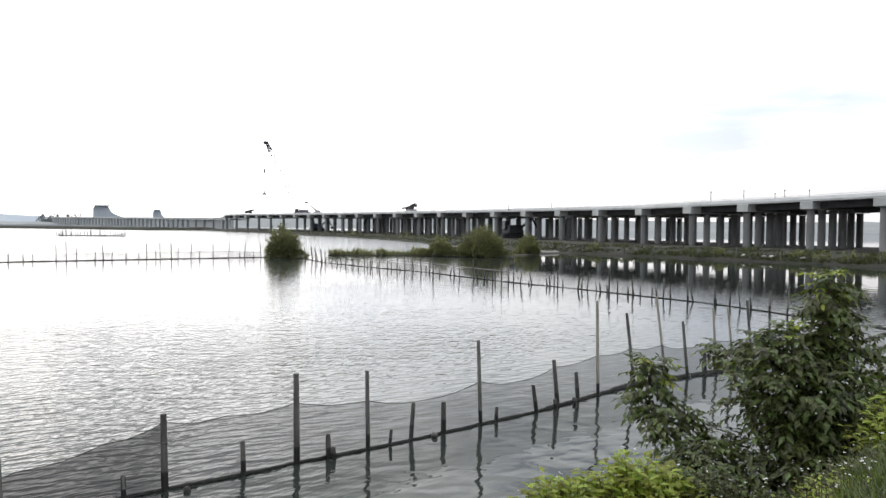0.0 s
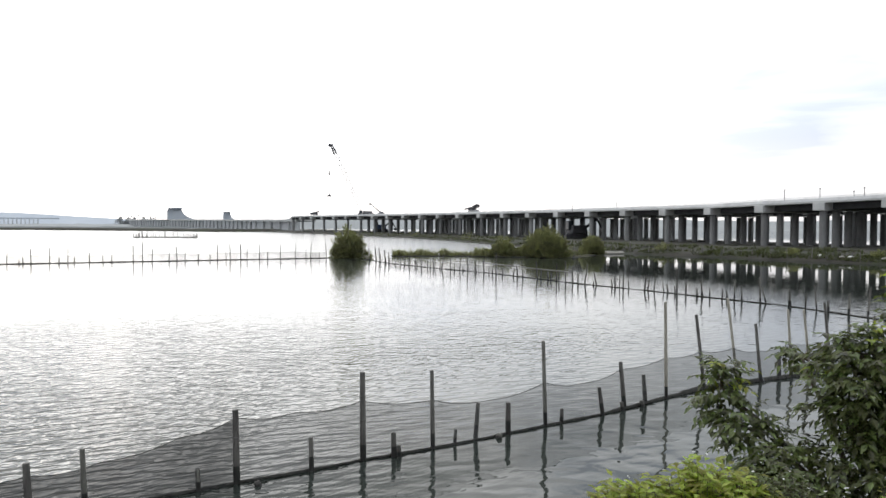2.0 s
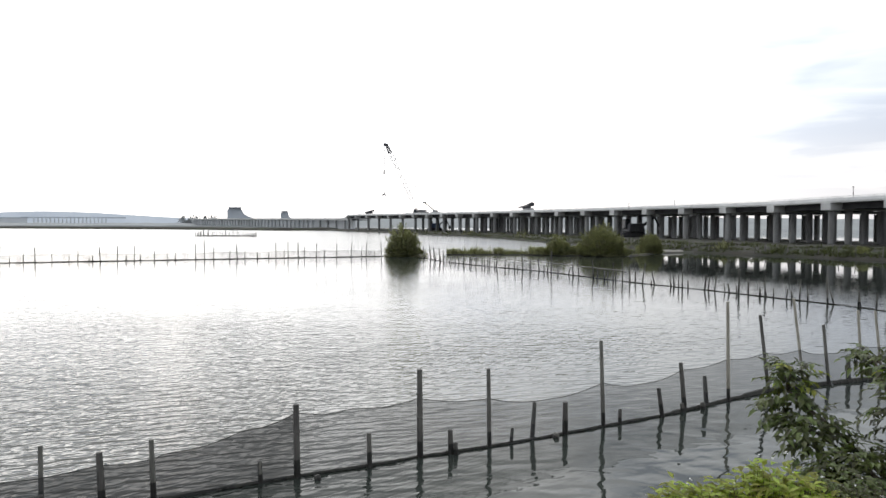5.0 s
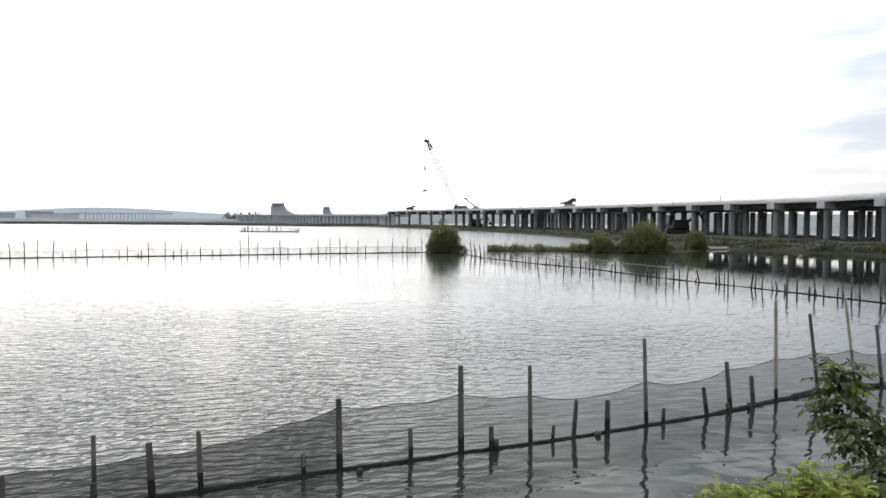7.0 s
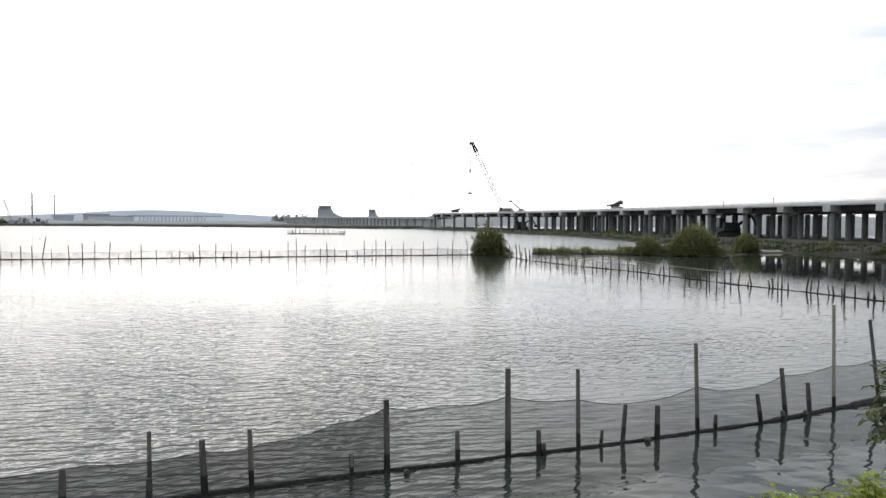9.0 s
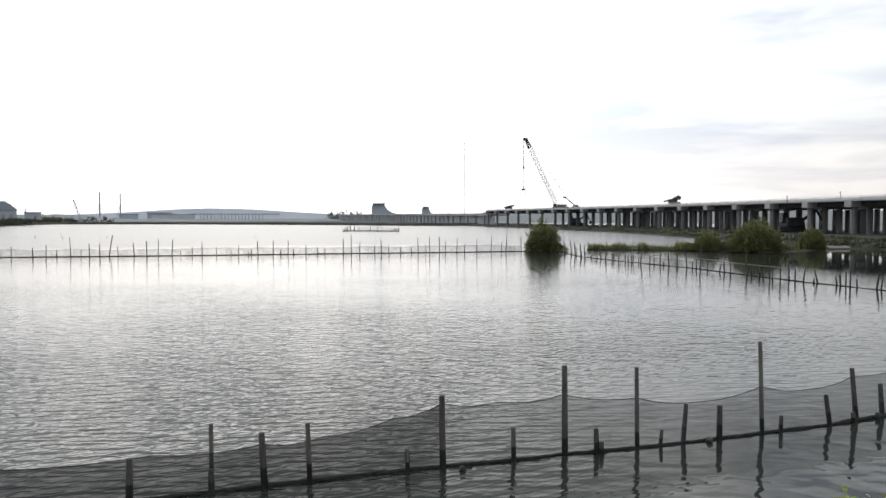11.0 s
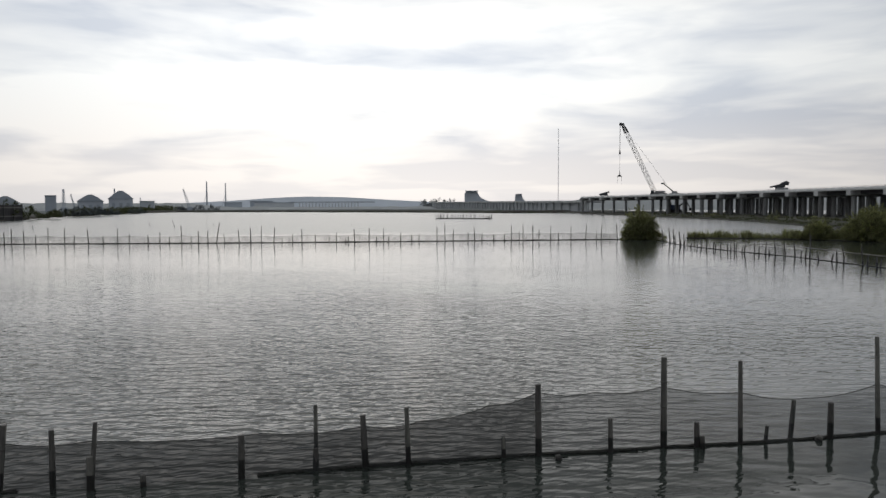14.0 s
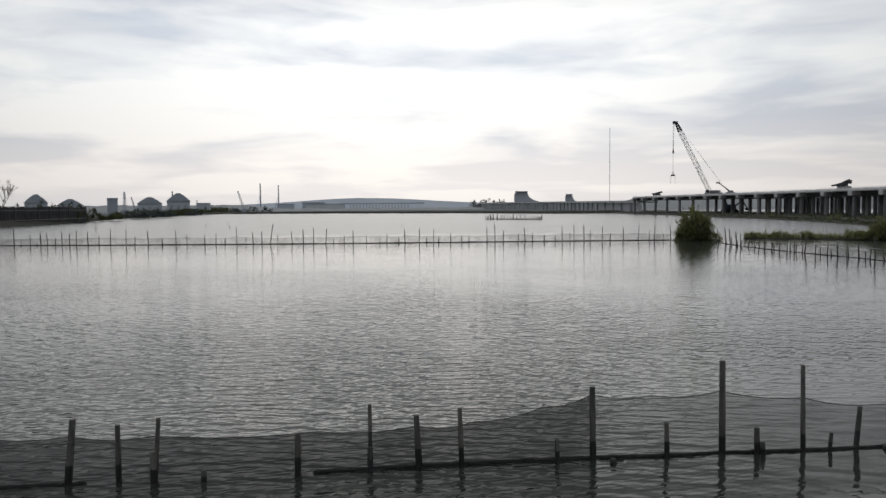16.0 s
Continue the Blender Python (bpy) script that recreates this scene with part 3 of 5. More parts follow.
# near fence: foot x, y, then the top's x, y, z and the cane's radius
NEAR_A = [(-9.07, 5.10, -9.03, 5.17, 0.84, 0.045), (-8.56, 5.47, -8.55, 5.47, 0.76, 0.036), (-8.21, 5.75, -8.17, 5.80, 0.82, 0.030), (-8.15, 5.69, -8.15, 5.69, 0.42, 0.045),
          (-7.65, 6.06, -7.65, 6.06, 0.15, 0.036), (-6.74, 6.83, -6.73, 6.83, 0.57, 0.042), (-6.23, 7.73, -6.23, 7.73, 0.80, 0.030), (-6.05, 7.49, -6.05, 7.49, 0.30, 0.040),
          (-5.53, 7.89, -5.56, 7.88, 0.71, 0.045), (-5.06, 8.23, -5.08, 8.22, 0.79, 0.034), (-4.01, 9.06, -4.02, 9.06, 0.29, 0.034)]
NEAR_B = [(-3.61, 9.37, -3.62, 9.36, 1.01, 0.047), (-2.74, 9.94, -2.75, 9.94, 0.49, 0.036), (-2.11, 10.48, -2.12, 10.48, 1.32, 0.046), (-1.68, 10.70, -1.69, 10.70, 0.37, 0.040),
          (-1.60, 10.70, -1.61, 10.70, 0.18, 0.035), (-1.14, 11.15, -1.16, 11.15, 1.23, 0.034), (-0.82, 11.42, -0.80, 11.42, 0.24, 0.028), (-0.50, 11.70, -0.46, 11.70, 0.60, 0.036),
          (0.03, 12.03, 0.03, 12.03, 0.54, 0.044), (0.68, 12.60, 0.63, 12.60, 1.49, 0.035), (0.97, 12.83, 0.98, 12.83, 0.26, 0.034)]
NEAR_STUBS = [(2.62, 14.18, 2.60, 14.17, 0.12, 0.045), (-0.13, 11.84, -0.10, 11.84, 0.07, 0.05), (-3.30, 9.33, -3.32, 9.33, 0.06, 0.045), (2.20, 13.85, 2.17, 13.86, 0.16, 0.04)]
NEAR_C = [(1.77, 13.43, 1.70, 13.44, 0.52, 0.038), (2.25, 14.00, 2.17, 14.01, 0.89, 0.042), (2.73, 14.47, 2.69, 14.48, 0.56, 0.042), (3.22, 14.87, 3.18, 14.88, 1.96, 0.034),
          (4.23, 15.86, 4.05, 15.90, 1.59, 0.036), (5.11, 16.47, 4.89, 16.54, 1.89, 0.030), (5.70, 16.74, 5.58, 16.78, 1.30, 0.036), (6.24, 17.14, 6.23, 17.15, 0.57, 0.050),
          (6.58, 17.29, 6.48, 17.33, 1.57, 0.030), (7.16, 17.72, 7.01, 17.78, 1.52, 0.030), (7.81, 18.17, 7.67, 18.23, 1.65, 0.036), (9.4, 19.4, 9.4, 19.4, 1.2, 0.036), (11.0, 20.7, 11.0, 20.7, 1.3, 0.036), (12.6, 21.9, 12.6, 21.9, 1.1, 0.036)]
for x, y, X, Y, Z, r in NEAR_A + NEAR_B + NEAR_C + NEAR_STUBS:
    what = "short weathered bamboo stake in the net fence" if Z < 0.65 else "tall weathered grey bamboo stake holding the net"
    bleached = r == 0.030 and x > 5 or Z > 1.9
    stake("stakes of the near net fence", (x, y, 0), (X, Y, Z), r, "tall pale sun-bleached bamboo stake behind the net" if bleached else what,
          dry=PALE_CANE if bleached else BAMBOO)
NET_TOP = [(-9.9, 4.45, 0.66), (-9.06, 5.12, 0.62), (-8.24, 5.76, 0.58), (-6.60, 7.07, 0.54), (-5.55, 7.89, 0.55), (-4.94, 8.36, 0.58), (-4.19, 8.94, 0.74), (-3.63, 9.38, 0.89),
           (-2.97, 9.91, 0.84), (-2.14, 10.50, 0.88), (-1.15, 11.16, 0.76), (-0.3, 11.80, 0.62), (0.66, 12.60, 0.76), (1.4, 13.2, 0.64),
           (2.20, 14.02, 0.75), (3.2, 14.9, 0.82), (4.15, 15.87, 0.80), (5.0, 16.45, 0.79), (5.68, 16.78, 0.68), (6.5, 17.33, 0.76), (7.8, 18.2, 0.72), (9.4, 19.4, 0.7), (12.6, 21.9, 0.7), (14.6, 23.8, 0.7)]
net_panel("fishing_net", "dense dark fishing net sagging between bamboo stakes", NET_TOP[:8], DENSE_NET, seed=2)
net_panel("fishing_net", "fine grey fishing net sagging between bamboo stakes", NET_TOP[7:])
bm = bmesh.new()
r = random.Random(8)
ROPE_LINE = [(-9.9, 4.45), (-9.07, 5.10), (-8.4, 5.6), (-7.6, 6.15), (-6.7, 6.95), (-5.55, 7.89), (-4.6, 8.62), (-3.61, 9.38), (-2.74, 9.98), (-2.11, 10.48), (-1.14, 11.15),
             (0.03, 12.05), (0.68, 12.60), (1.79, 13.50), (3.22, 14.90), (4.24, 15.91), (7.0, 17.58), (12.44, 21.77), (14.62, 23.8)]
pts = []
for a, b in zip(ROPE_LINE, ROPE_LINE[1:]):
    n = max(3, int((Vector(b) - Vector(a)).length / 0.06))
    for j in range(n):
        p = Vector(a).lerp(Vector(b), j / n)
        sunk = -0.10 if -8.9 < p.x < -6.65 else 0.0
        pts.append(Vector((p.x + r.uniform(-0.012, 0.012), p.y + r.uniform(-0.012, 0.012), 0.012 + sunk)))
thick = 0.028
for a, b in zip(pts, pts[1:]):
    nt_ = 0.024 + 0.008 * noise.noise((b.x * 1.3, b.y * 1.3, 0)) + (0.016 if b.x > 2.0 else 0.0) + (0.022 if b.x > 3.6 else 0.0) + r.uniform(-0.002, 0.002)
    tube(bm, a, b, thick, nt_, 6, caps=False)
    thick = nt_
foot_rope = tagged(part("foot_rope", bm, ROPE, None), "thick dark algae-covered rope along the waterline", "rope")

# far fence: distance along its line and height above the water
FAR_LINE = [(-84, 35.0), (-75.7, 39.2), (-60.2, 47.3), (-47.3, 54.6), (-36.5, 61.6), (-27.0, 68.0), (-17.5, 74.0)]
FAR_A = [(10.2, 1.71), (10.9, 0.43), (11.9, 1.07), (12.6, 0.28), (13.0, 1.29), (13.7, 1.25), (14.5, 0.76), (15.2, 1.38), (16.0, 1.15), (16.7, 1.47), (17.9, 1.30), (19.0, 0.93), (20.2, 1.57),
         (21.8, 1.48), (22.7, 0.83), (24.1, 1.42), (25.5, 0.62), (26.9, 1.48), (28.0, 1.00), (29.8, 0.87), (30.9, 1.10), (31.8, 0.61), (33.0, 1.74), (33.9, 0.60), (34.6, 1.19), (35.5, 1.18), (36.3, 1.97),
         (37.1, 0.93), (38.5, 1.24), (39.6, 1.41), (40.6, 1.60), (41.8, 1.47), (42.6, 0.43), (43.6, 0.86), (44.5, 1.31)]
FAR_B = [(45.8, 0.82), (47.1, 0.49), (47.8, 0.96), (48.7, 0.31), (49.0, 0.53), (49.6, 1.30), (51.0, 1.35), (51.7, 0.48), (52.4, 1.34), (52.9, 0.51), (54.1, 0.90), (55.2, 0.65), (55.9, 0.72), (57.7, 1.46),
         (58.5, 1.78), (59.3, 1.13), (60.8, 0.83), (61.5, 1.35), (62.2, 0.82), (63.4, 0.65), (64.5, 0.55), (65.2, 1.51), (66.0, 0.90), (66.4, 1.58), (67.4, 1.53), (68.0, 1.08), (69.2, 1.40), (70.0, 0.75),
         (71.3, 1.37), (72.8, 1.51), (73.9, 0.95), (74.4, 1.50), (75.3, 0.65), (76.1, 1.54)]
r = random.Random(21)
far_tops = []
total_len = sum((Vector(b) - Vector(a)).length for a, b in zip(FAR_LINE, FAR_LINE[1:]))
for s, h in [(1.5 + 1.4 * k, 0.8 + 0.3 * (k % 3)) for k in range(6)] + FAR_A + FAR_B:
    p = along(FAR_LINE, s)
    lean = Vector((r.gauss(0, 0.04), r.gauss(0, 0.04))) + (Vector((0.16, 0.1)) if h > 1.9 else Vector((0, 0)))
    stake("stakes of the far net fence", (p.x, p.y, 0), (p.x + lean.x * h, p.y + lean.y * h, h), r.uniform(0.032, 0.05),
          "thin weathered bamboo stake standing in the pond")
    far_tops.append((p.x, p.y, r.uniform(0.62, 0.78)))
net_panel("fishing_net", "fine grey net strung along the far stakes", far_tops[::2], OLD_NET, seg=3, seed=5)
bm = bmesh.new()
for j in range(int(total_len / 0.8)):
    a, b = along(FAR_LINE, j * 0.8), along(FAR_LINE, j * 0.8 + 0.8)
    t0, t1 = 0.062 + 0.04 * noise.noise((j * 0.35, 0, 0)), 0.062 + 0.04 * noise.noise((j * 0.35 + 0.35, 0, 0))
    tube(bm, (a.x, a.y, 0.02), (b.x, b.y, 0.02), t0, t1, 6, caps=False)
tagged(part("foot_rope", bm, ROPE, None), "dark rope along the waterline of the far fence", "rope")

# side fence, from the lone bush to the near fence
SIDE_LINE = [(-14.2, 72.0), (-10.3, 64.4), (-6.93, 59.6), (-4.38, 56.4), (-1.27, 52.9), (0.63, 49.7), (3.17, 45.6), (4.62, 43.4), (7.48, 39.8), (9.6, 36.6), (12.1, 33.0), (13.2, 30.4), (14.2, 27.8), (15.4, 25.0)]
total_len = sum((Vector(b) - Vector(a)).length for a, b in zip(SIDE_LINE, SIDE_LINE[1:]))
SIDE_A = [(2.0, 1.20), (4.2, 1.36), (5.3, 1.30), (7.0, 1.17), (8.0, 1.02), (10.6, 0.58), (12.1, 0.90), (13.2, 0.69), (14.3, 0.82), (15.7, 0.82), (16.2, 0.81), (17.4, 1.21), (18.6, 0.91), (19.8, 0.88),
          (20.8, 1.23), (21.8, 0.88), (22.7, 0.92), (24.3, 1.50), (27.2, 0.77), (27.9, 1.14), (29.6, 1.17), (30.8, 0.55), (31.7, 1.09), (32.6, 1.31)]
SIDE_B = [(33.3, 0.89), (34.4, 1.20), (35.1, 0.23), (36.6, 0.43), (37.4, 0.96), (37.8, 0.43), (38.9, 0.83), (39.6, 0.97), (40.6, 0.46), (41.2, 1.22), (41.8, 0.62), (42.5, 0.38), (42.8, 1.02), (43.3, 0.47),
          (44.3, 0.41), (44.7, 0.98), (46.1, 1.17), (47.7, 0.79), (48.5, 0.66), (49.1, 1.06), (49.7, 0.47), (50.7, 0.86), (51.6, 1.16), (52.8, 1.0), (54.0, 0.8)]
r = random.Random(33)
side_tops = []
for s, h in SIDE_A + SIDE_B:
    p = along(SIDE_LINE, s)
    lean = Vector((r.gauss(0, 0.07), r.gauss(0, 0.07)))
    stake("stakes of the side net fence", (p.x, p.y, 0), (p.x + lean.x * h, p.y + lean.y * h, h), r.uniform(0.032, 0.05),
          "leaning weathered bamboo stake of the side fence")
    side_tops.append((p.x, p.y, r.uniform(0.5, 0.72)))
net_panel("fishing_net", "torn grey net hung along the side fence", side_tops[4:26:2], OLD_NET, seg=3, seed=9)
bm = bmesh.new()
for j in range(int(total_len / 0.6)):
    a, b = along(SIDE_LINE, j * 0.6), along(SIDE_LINE, j * 0.6 + 0.6)
    t0, t1 = max(0.012, 0.022 + 0.05 * noise.noise((j * 0.4, 3, 0))), max(0.012, 0.022 + 0.05 * noise.noise((j * 0.4 + 0.4, 3, 0)))
    tube(bm, (a.x, a.y, 0.02), (b.x, b.y, 0.02), t0, t1, 6, caps=False)
tagged(part("foot_rope", bm, ROPE, None), "dark rope along the waterline of the side fence", "rope")

# short broken stakes between them
for k in range(34):
    p = along(SIDE_LINE, 4.5 + 1.32 * k + r.uniform(-0.4, 0.4)) + Vector((r.uniform(-0.3, 0.3), r.uniform(-0.2, 0.2)))
    h = r.uniform(0.3, 0.8)
    stake("broken stakes of the side fence", (p.x, p.y, 0), (p.x + r.gauss(0, 0.16) * h, p.y + r.gauss(0, 0.1) * h, h), r.uniform(0.028, 0.045),
          "short broken stake leaning in the side fence")

# pale bamboo rails tied along the side fence
for s0, s1, z in ((13.5, 19.0, 0.62), (19.0, 26.5, 0.70), (26.0, 33.0, 0.66)):
    a, b = along(SIDE_LINE, s0), along(SIDE_LINE, s1)
    rail = thing("bamboo_rail", "pale bamboo rail tied along the side fence", "rail", (a.x, a.y, z), "rails of the side fence")
    bm = bmesh.new()
    n = int((s1 - s0) / 0.8)
    prev = None
    for j in range(n + 1):
        p = along(SIDE_LINE, s0 + (s1 - s0) * j / n)
        q = Vector((p.x - 0.05, p.y - 0.03, z + 0.05 * noise.noise((j * 0.4, s0, 0))))
        if prev is not None:
            tube(bm, prev, q, 0.03, 0.03, 6, caps=False)
        prev = q
    part("cane", bm, SAND, rail)



# ---- plants ----
def add_leaf(bm, at, way, up, length, width, droop=0.35, matindex=0):
    """A pointed leaf, folded along its rib and drooping at the tip."""
    way, up = way.normalized(), up.normalized()
    side = way.cross(up)
    if side.length < 1e-3:
        side = Vector((1, 0, 0))
    side.normalize()
    up = side.cross(way).normalized()
    a = bm.verts.new(at)
    m = bm.verts.new(at + way * length * 0.5 - up * length * droop * 0.12)
    l = bm.verts.new(at + way * length * 0.42 + side * width * 0.5 + up * width * 0.12)
    r_ = bm.verts.new(at + way * length * 0.42 - side * width * 0.5 + up * width * 0.12)
    t = bm.verts.new(at + way * length - up * length * droop * 0.5)
    for f in ((a, l, m), (a, m, r_), (l, t, m), (m, t, r_)):
        bm.faces.new(f).material_index = matindex


def ball_point(r, squash=(1, 1, 1)):
    while True:
        p = Vector((r.uniform(-1, 1), r.uniform(-1, 1), r.uniform(-1, 1)))
        if p.length < 1:
            return Vector((p.x * squash[0], p.y * squash[1], p.z * squash[2]))


def shrub(name, label, at, width, height, mat, count, leaf=0.22, seed=1, group="", ragged=0.3, skirts=()):
    """A wild bush: lobes of leafy sprigs on limbs from one foot; skirts are (dx, dy, width, height) of further low lobes."""
    r = random.Random(seed)
    at = Vector(at)
    ob = thing(name, label, "bush", at, group)
    bm, lf = bmesh.new(), bmesh.new()
    lobes = [(Vector((0, 0, 0)), width * 0.45, height * 1.0, 2.6)]
    for k in range(6):
        a = 2 * math.pi * (k + r.uniform(-0.3, 0.3)) / 6
        far_ = width * r.uniform(0.16, 0.27)
        lobes.append((Vector((math.cos(a) * far_, math.sin(a) * far_, 0)), width * r.uniform(0.23, 0.31), height * r.uniform(0.5, 0.88), 0.42))
    for dx, dy, w, h in skirts:
        lobes.append((Vector((dx, dy, 0)), w * 0.5, h, 0.3))
    weights = [q[3] for q in lobes]
    sprigs = max(40, count // 26)
    for k in range(sprigs):
        off, rad, tall, _ = r.choices(lobes, weights)[0]
        a, up_ = r.uniform(0, 2 * math.pi), r.random()
        flat = (1 - up_ ** 2.2) ** 0.52
        ray = Vector((math.cos(a) * flat, math.sin(a) * flat, up_))
        lump = 1.0 + ragged * (0.5 * noise.noise(ray * 1.6 + at + off) + 0.5 * noise.noise(ray * 4.5 + at))
        if r.random() < 0.10:
            lump += r.uniform(0.05, 0.22)
        reach = (1.0 - 0.5 * r.random() ** 2.5) * lump
        tip = at + off + Vector((ray.x * rad, ray.y * rad, ray.z * tall)) * reach
        tip.z = max(tip.z, at.z + 0.12)
        root = at + off + (tip - at - off) * 0.35
        start = root.lerp(tip, r.uniform(0.55, 0.8))
        sway = ball_point(r) * 0.10 * height
        if k % 9 == 0:
            tube(bm, at + off * 0.3 - Vector((0, 0, 0.3)), start, height * 0.016, height * 0.008, 5)
            tube(bm, start, tip, height * 0.008, height * 0.003, 5)
        axis = (tip - start).normalized() + Vector((0, 0, 0.35))
        n = max(6, count // sprigs)
        for j in range(n):
            f = (j + r.random()) / n
            base = start.lerp(tip, f) + sway * f * (1 - f) + ball_point(r) * leaf * (1.0 - 0.6 * f)
            base.z = max(base.z, at.z + 0.04)
            add_leaf(lf, base, axis + ball_point(r) * 0.9, Vector((0, 0, 1)) + ball_point(r) * 0.6, leaf * r.uniform(0.6, 1.3), leaf * r.uniform(0.2, 0.36))
    part("branchwork", bm, BARK, ob)
    tagged(part("crown", lf, mat, ob), kind="stuff")
    return ob


def blades(bm, at, r, height, spread, count, width=0.03):
    """A tuft of bent grass blades."""
    for k in range(count):
        a = r.uniform(0, 2 * math.pi)
        foot = at + Vector((math.cos(a), math.sin(a), 0)) * r.uniform(0, spread * 0.4)
        h = height * r.uniform(0.5, 1.1)
        lean = Vector((math.cos(a), math.sin(a), 0)) * spread * r.uniform(0.2, 1.0)
        side = Vector((-math.sin(a), math.cos(a), 0)) * width * 0.5
        v = [bm.verts.new(foot - side), bm.verts.new(foot + side), bm.verts.new(foot + lean * 0.4 + side * 0.8 + Vector((0, 0, h * 0.65))),
             bm.verts.new(foot + lean * 0.4 - side * 0.8 + Vector((0, 0, h * 0.65))), bm.verts.new(foot + lean + Vector((0, 0, h)))]
        bm.faces.new((v[0], v[1], v[2], v[3]))
        bm.faces.new((v[3], v[2], v[4]))


shrub("lone_bush", "lone ragged green bush standing in the pond", (-16.3, 74.0, -0.1), 4.0, 3.15, SHRUB, 26000, 0.2, 3, skirts=((1.7, 0.2, 1.8, 0.9), (1.0, -0.6, 1.8, 1.4), (-0.9, -0.5, 1.6, 1.5)))
shrub("spit_bush", "large rounded olive-green bush on the spit", (4.4, 79.2, 0.0), 5.5, 3.2, SHRUB, 34000, 0.21, 15, skirts=((-1.9, -0.4, 2.0, 1.7), (1.9, -0.4, 2.2, 1.9)))
shrub("spit_bush", "low spreading dull green bush on the spit", (-0.3, 80.2, 0.0), 3.4, 1.75, SHRUB, 14000, 0.22, 6, skirts=((-1.9, -0.3, 1.8, 0.9), (1.7, -0.4, 1.6, 0.9)))
shrub("spit_bush", "small rounded olive bush beside the bank", (10.2, 87.0, 0.0), 3.2, 2.25, SHRUB, 15000, 0.22, 7)

bm = bmesh.new()
r = random.Random(12)
for k in range(360):
    s = r.random()
    x = -12.3 + 15.5 * s
    p = Vector((x, 79.6 + 1.2 * math.sin(s * 2.6) + r.gauss(0, 0.5), 0.1))
    tall = 0.62 + 0.55 * noise.noise((x * 0.8, 0, 4)) + (0.3 if x > -3.5 else 0.0)
    if noise.noise((x * 1.1, 7, 2)) < r.uniform(-0.7, 0.1):
        continue
    blades(bm, p, r, max(0.3, tall) * r.uniform(0.6, 1.15), 0.5, 11, 0.05)
for k in range(150):
    x = r.uniform(-12.3, 9.0)
    blades(bm, Vector((x, 79.4 + r.gauss(0, 0.5), 0.1)), r, r.uniform(0.7, 1.25), 0.5, 3, 0.035)
tagged(part("spit_grass", bm, SHRUB, None), "rough grey-green grass on the spit", "grass", kind="stuff")

bm = bmesh.new()
r = random.Random(13)
for k in range(3600):
    i = min(len(fine_bank) - 2, int(r.random() ** 1.1 * 92))
    a, b = Vector(fine_bank[i]), Vector(fine_bank[i + 1])
    d = (b - a).normalized()
    n = Vector((d.y, -d.x, 0))
    out = r.choice((r.uniform(0.3, 3.0), r.uniform(1.0, 9.0)))
    p = a.lerp(b, r.random()) + n * out
    p.z = 0.12 + 0.13 * min(out, 5)
    h = 0.42 + 0.4 * noise.noise((p.x * 0.2, p.y * 0.2, 9))
    blades(bm, p, r, max(0.18, h) * (0.6 + 0.1 * min(out, 4)), 0.4, 7, 0.06)
tagged(part("bank_grass", bm, REED, None), "rough green and straw grass along the bank", "grass", kind="stuff")
for k, (s, w, h) in enumerate(((9, 2.2, 0.95), (13, 3.0, 1.1), (17, 2.6, 0.9), (20, 2.0, 0.8), (29, 1.8, 0.9), (44, 2.2, 1.0), (52, 2.4, 0.9), (63, 3.6, 1.4), (71, 3.6, 1.8), (80, 4.4, 1.6))):
    p = Vector(fine_bank[s])
    shrub("bank_bush", "low scrubby bush on the weedy bank", (p.x + 2.2, p.y + 1.2, 0.4), w, h, SHRUB, 600, 0.22, 40 + k, "scrub along the bank")
r = random.Random(14)
for k in range(24):
    i = 6 + k * 2
    p = Vector(fine_bank[i]) + Vector((r.uniform(0.2, 1.2), r.uniform(0.2, 1.0), 0))
    h = r.uniform(0.7, 1.5)
    stake("stakes along the bank", (p.x, p.y, 0.1), (p.x + r.gauss(0, 0.15), p.y + r.gauss(0, 0.15), 0.1 + h), 0.05, "pale old stake driven into the weedy bank", 0.05)

# ---- the near tree and the weeds on the embankment ----
def clump(bm, r, centre, size, count, leaf, shell=0.45, hang=0.7):
    """Leaves in whorls through an uneven ellipsoid, facing outward and hanging."""
    centre = Vector(centre)
    whorls = max(1, count // 6)
    for k in range(whorls):
        p = ball_point(r)
        p = p.normalized() * (shell + (1 - shell) * r.random()) if p.length > 0 else p
        lump = 1.0 + 0.3 * noise.noise(p * 1.7 + centre)
        at = centre + Vector((p.x * size[0], p.y * size[1], p.z * size[2])) * lump
        # one arching stalk with leaflets in pairs and one at its tip
        a = r.uniform(0, 2 * math.pi)
        run = (Vector((math.cos(a), math.sin(a), r.uniform(-0.3, 0.5))) + p * 0.7).normalized()
        reach = leaf * r.uniform(1.3, 2.1)
        side = run.cross(Vector((0, 0, 1))).normalized()
        pairs = r.randint(3, 4)
        for j in range(2 * pairs + 1):
            s = (j // 2 + 0.6) / (pairs + 0.4)
            q = at + run * reach * s + Vector((0, 0, -hang * reach * 0.45 * s * s))
            sgn = 0 if j == 2 * pairs else (1 if j % 2 else -1)
            way = run * (0.75 if sgn else 1.0) + side * sgn * 0.9 + Vector((0, 0, -hang * r.uniform(0.25, 1.0)))
            add_leaf(bm, q, way, Vector((0, 0, 1)) + p * 0.5, leaf * r.uniform(0.62, 1.0), leaf * r.uniform(0.36, 0.48), r.uniform(0.2, 0.8))


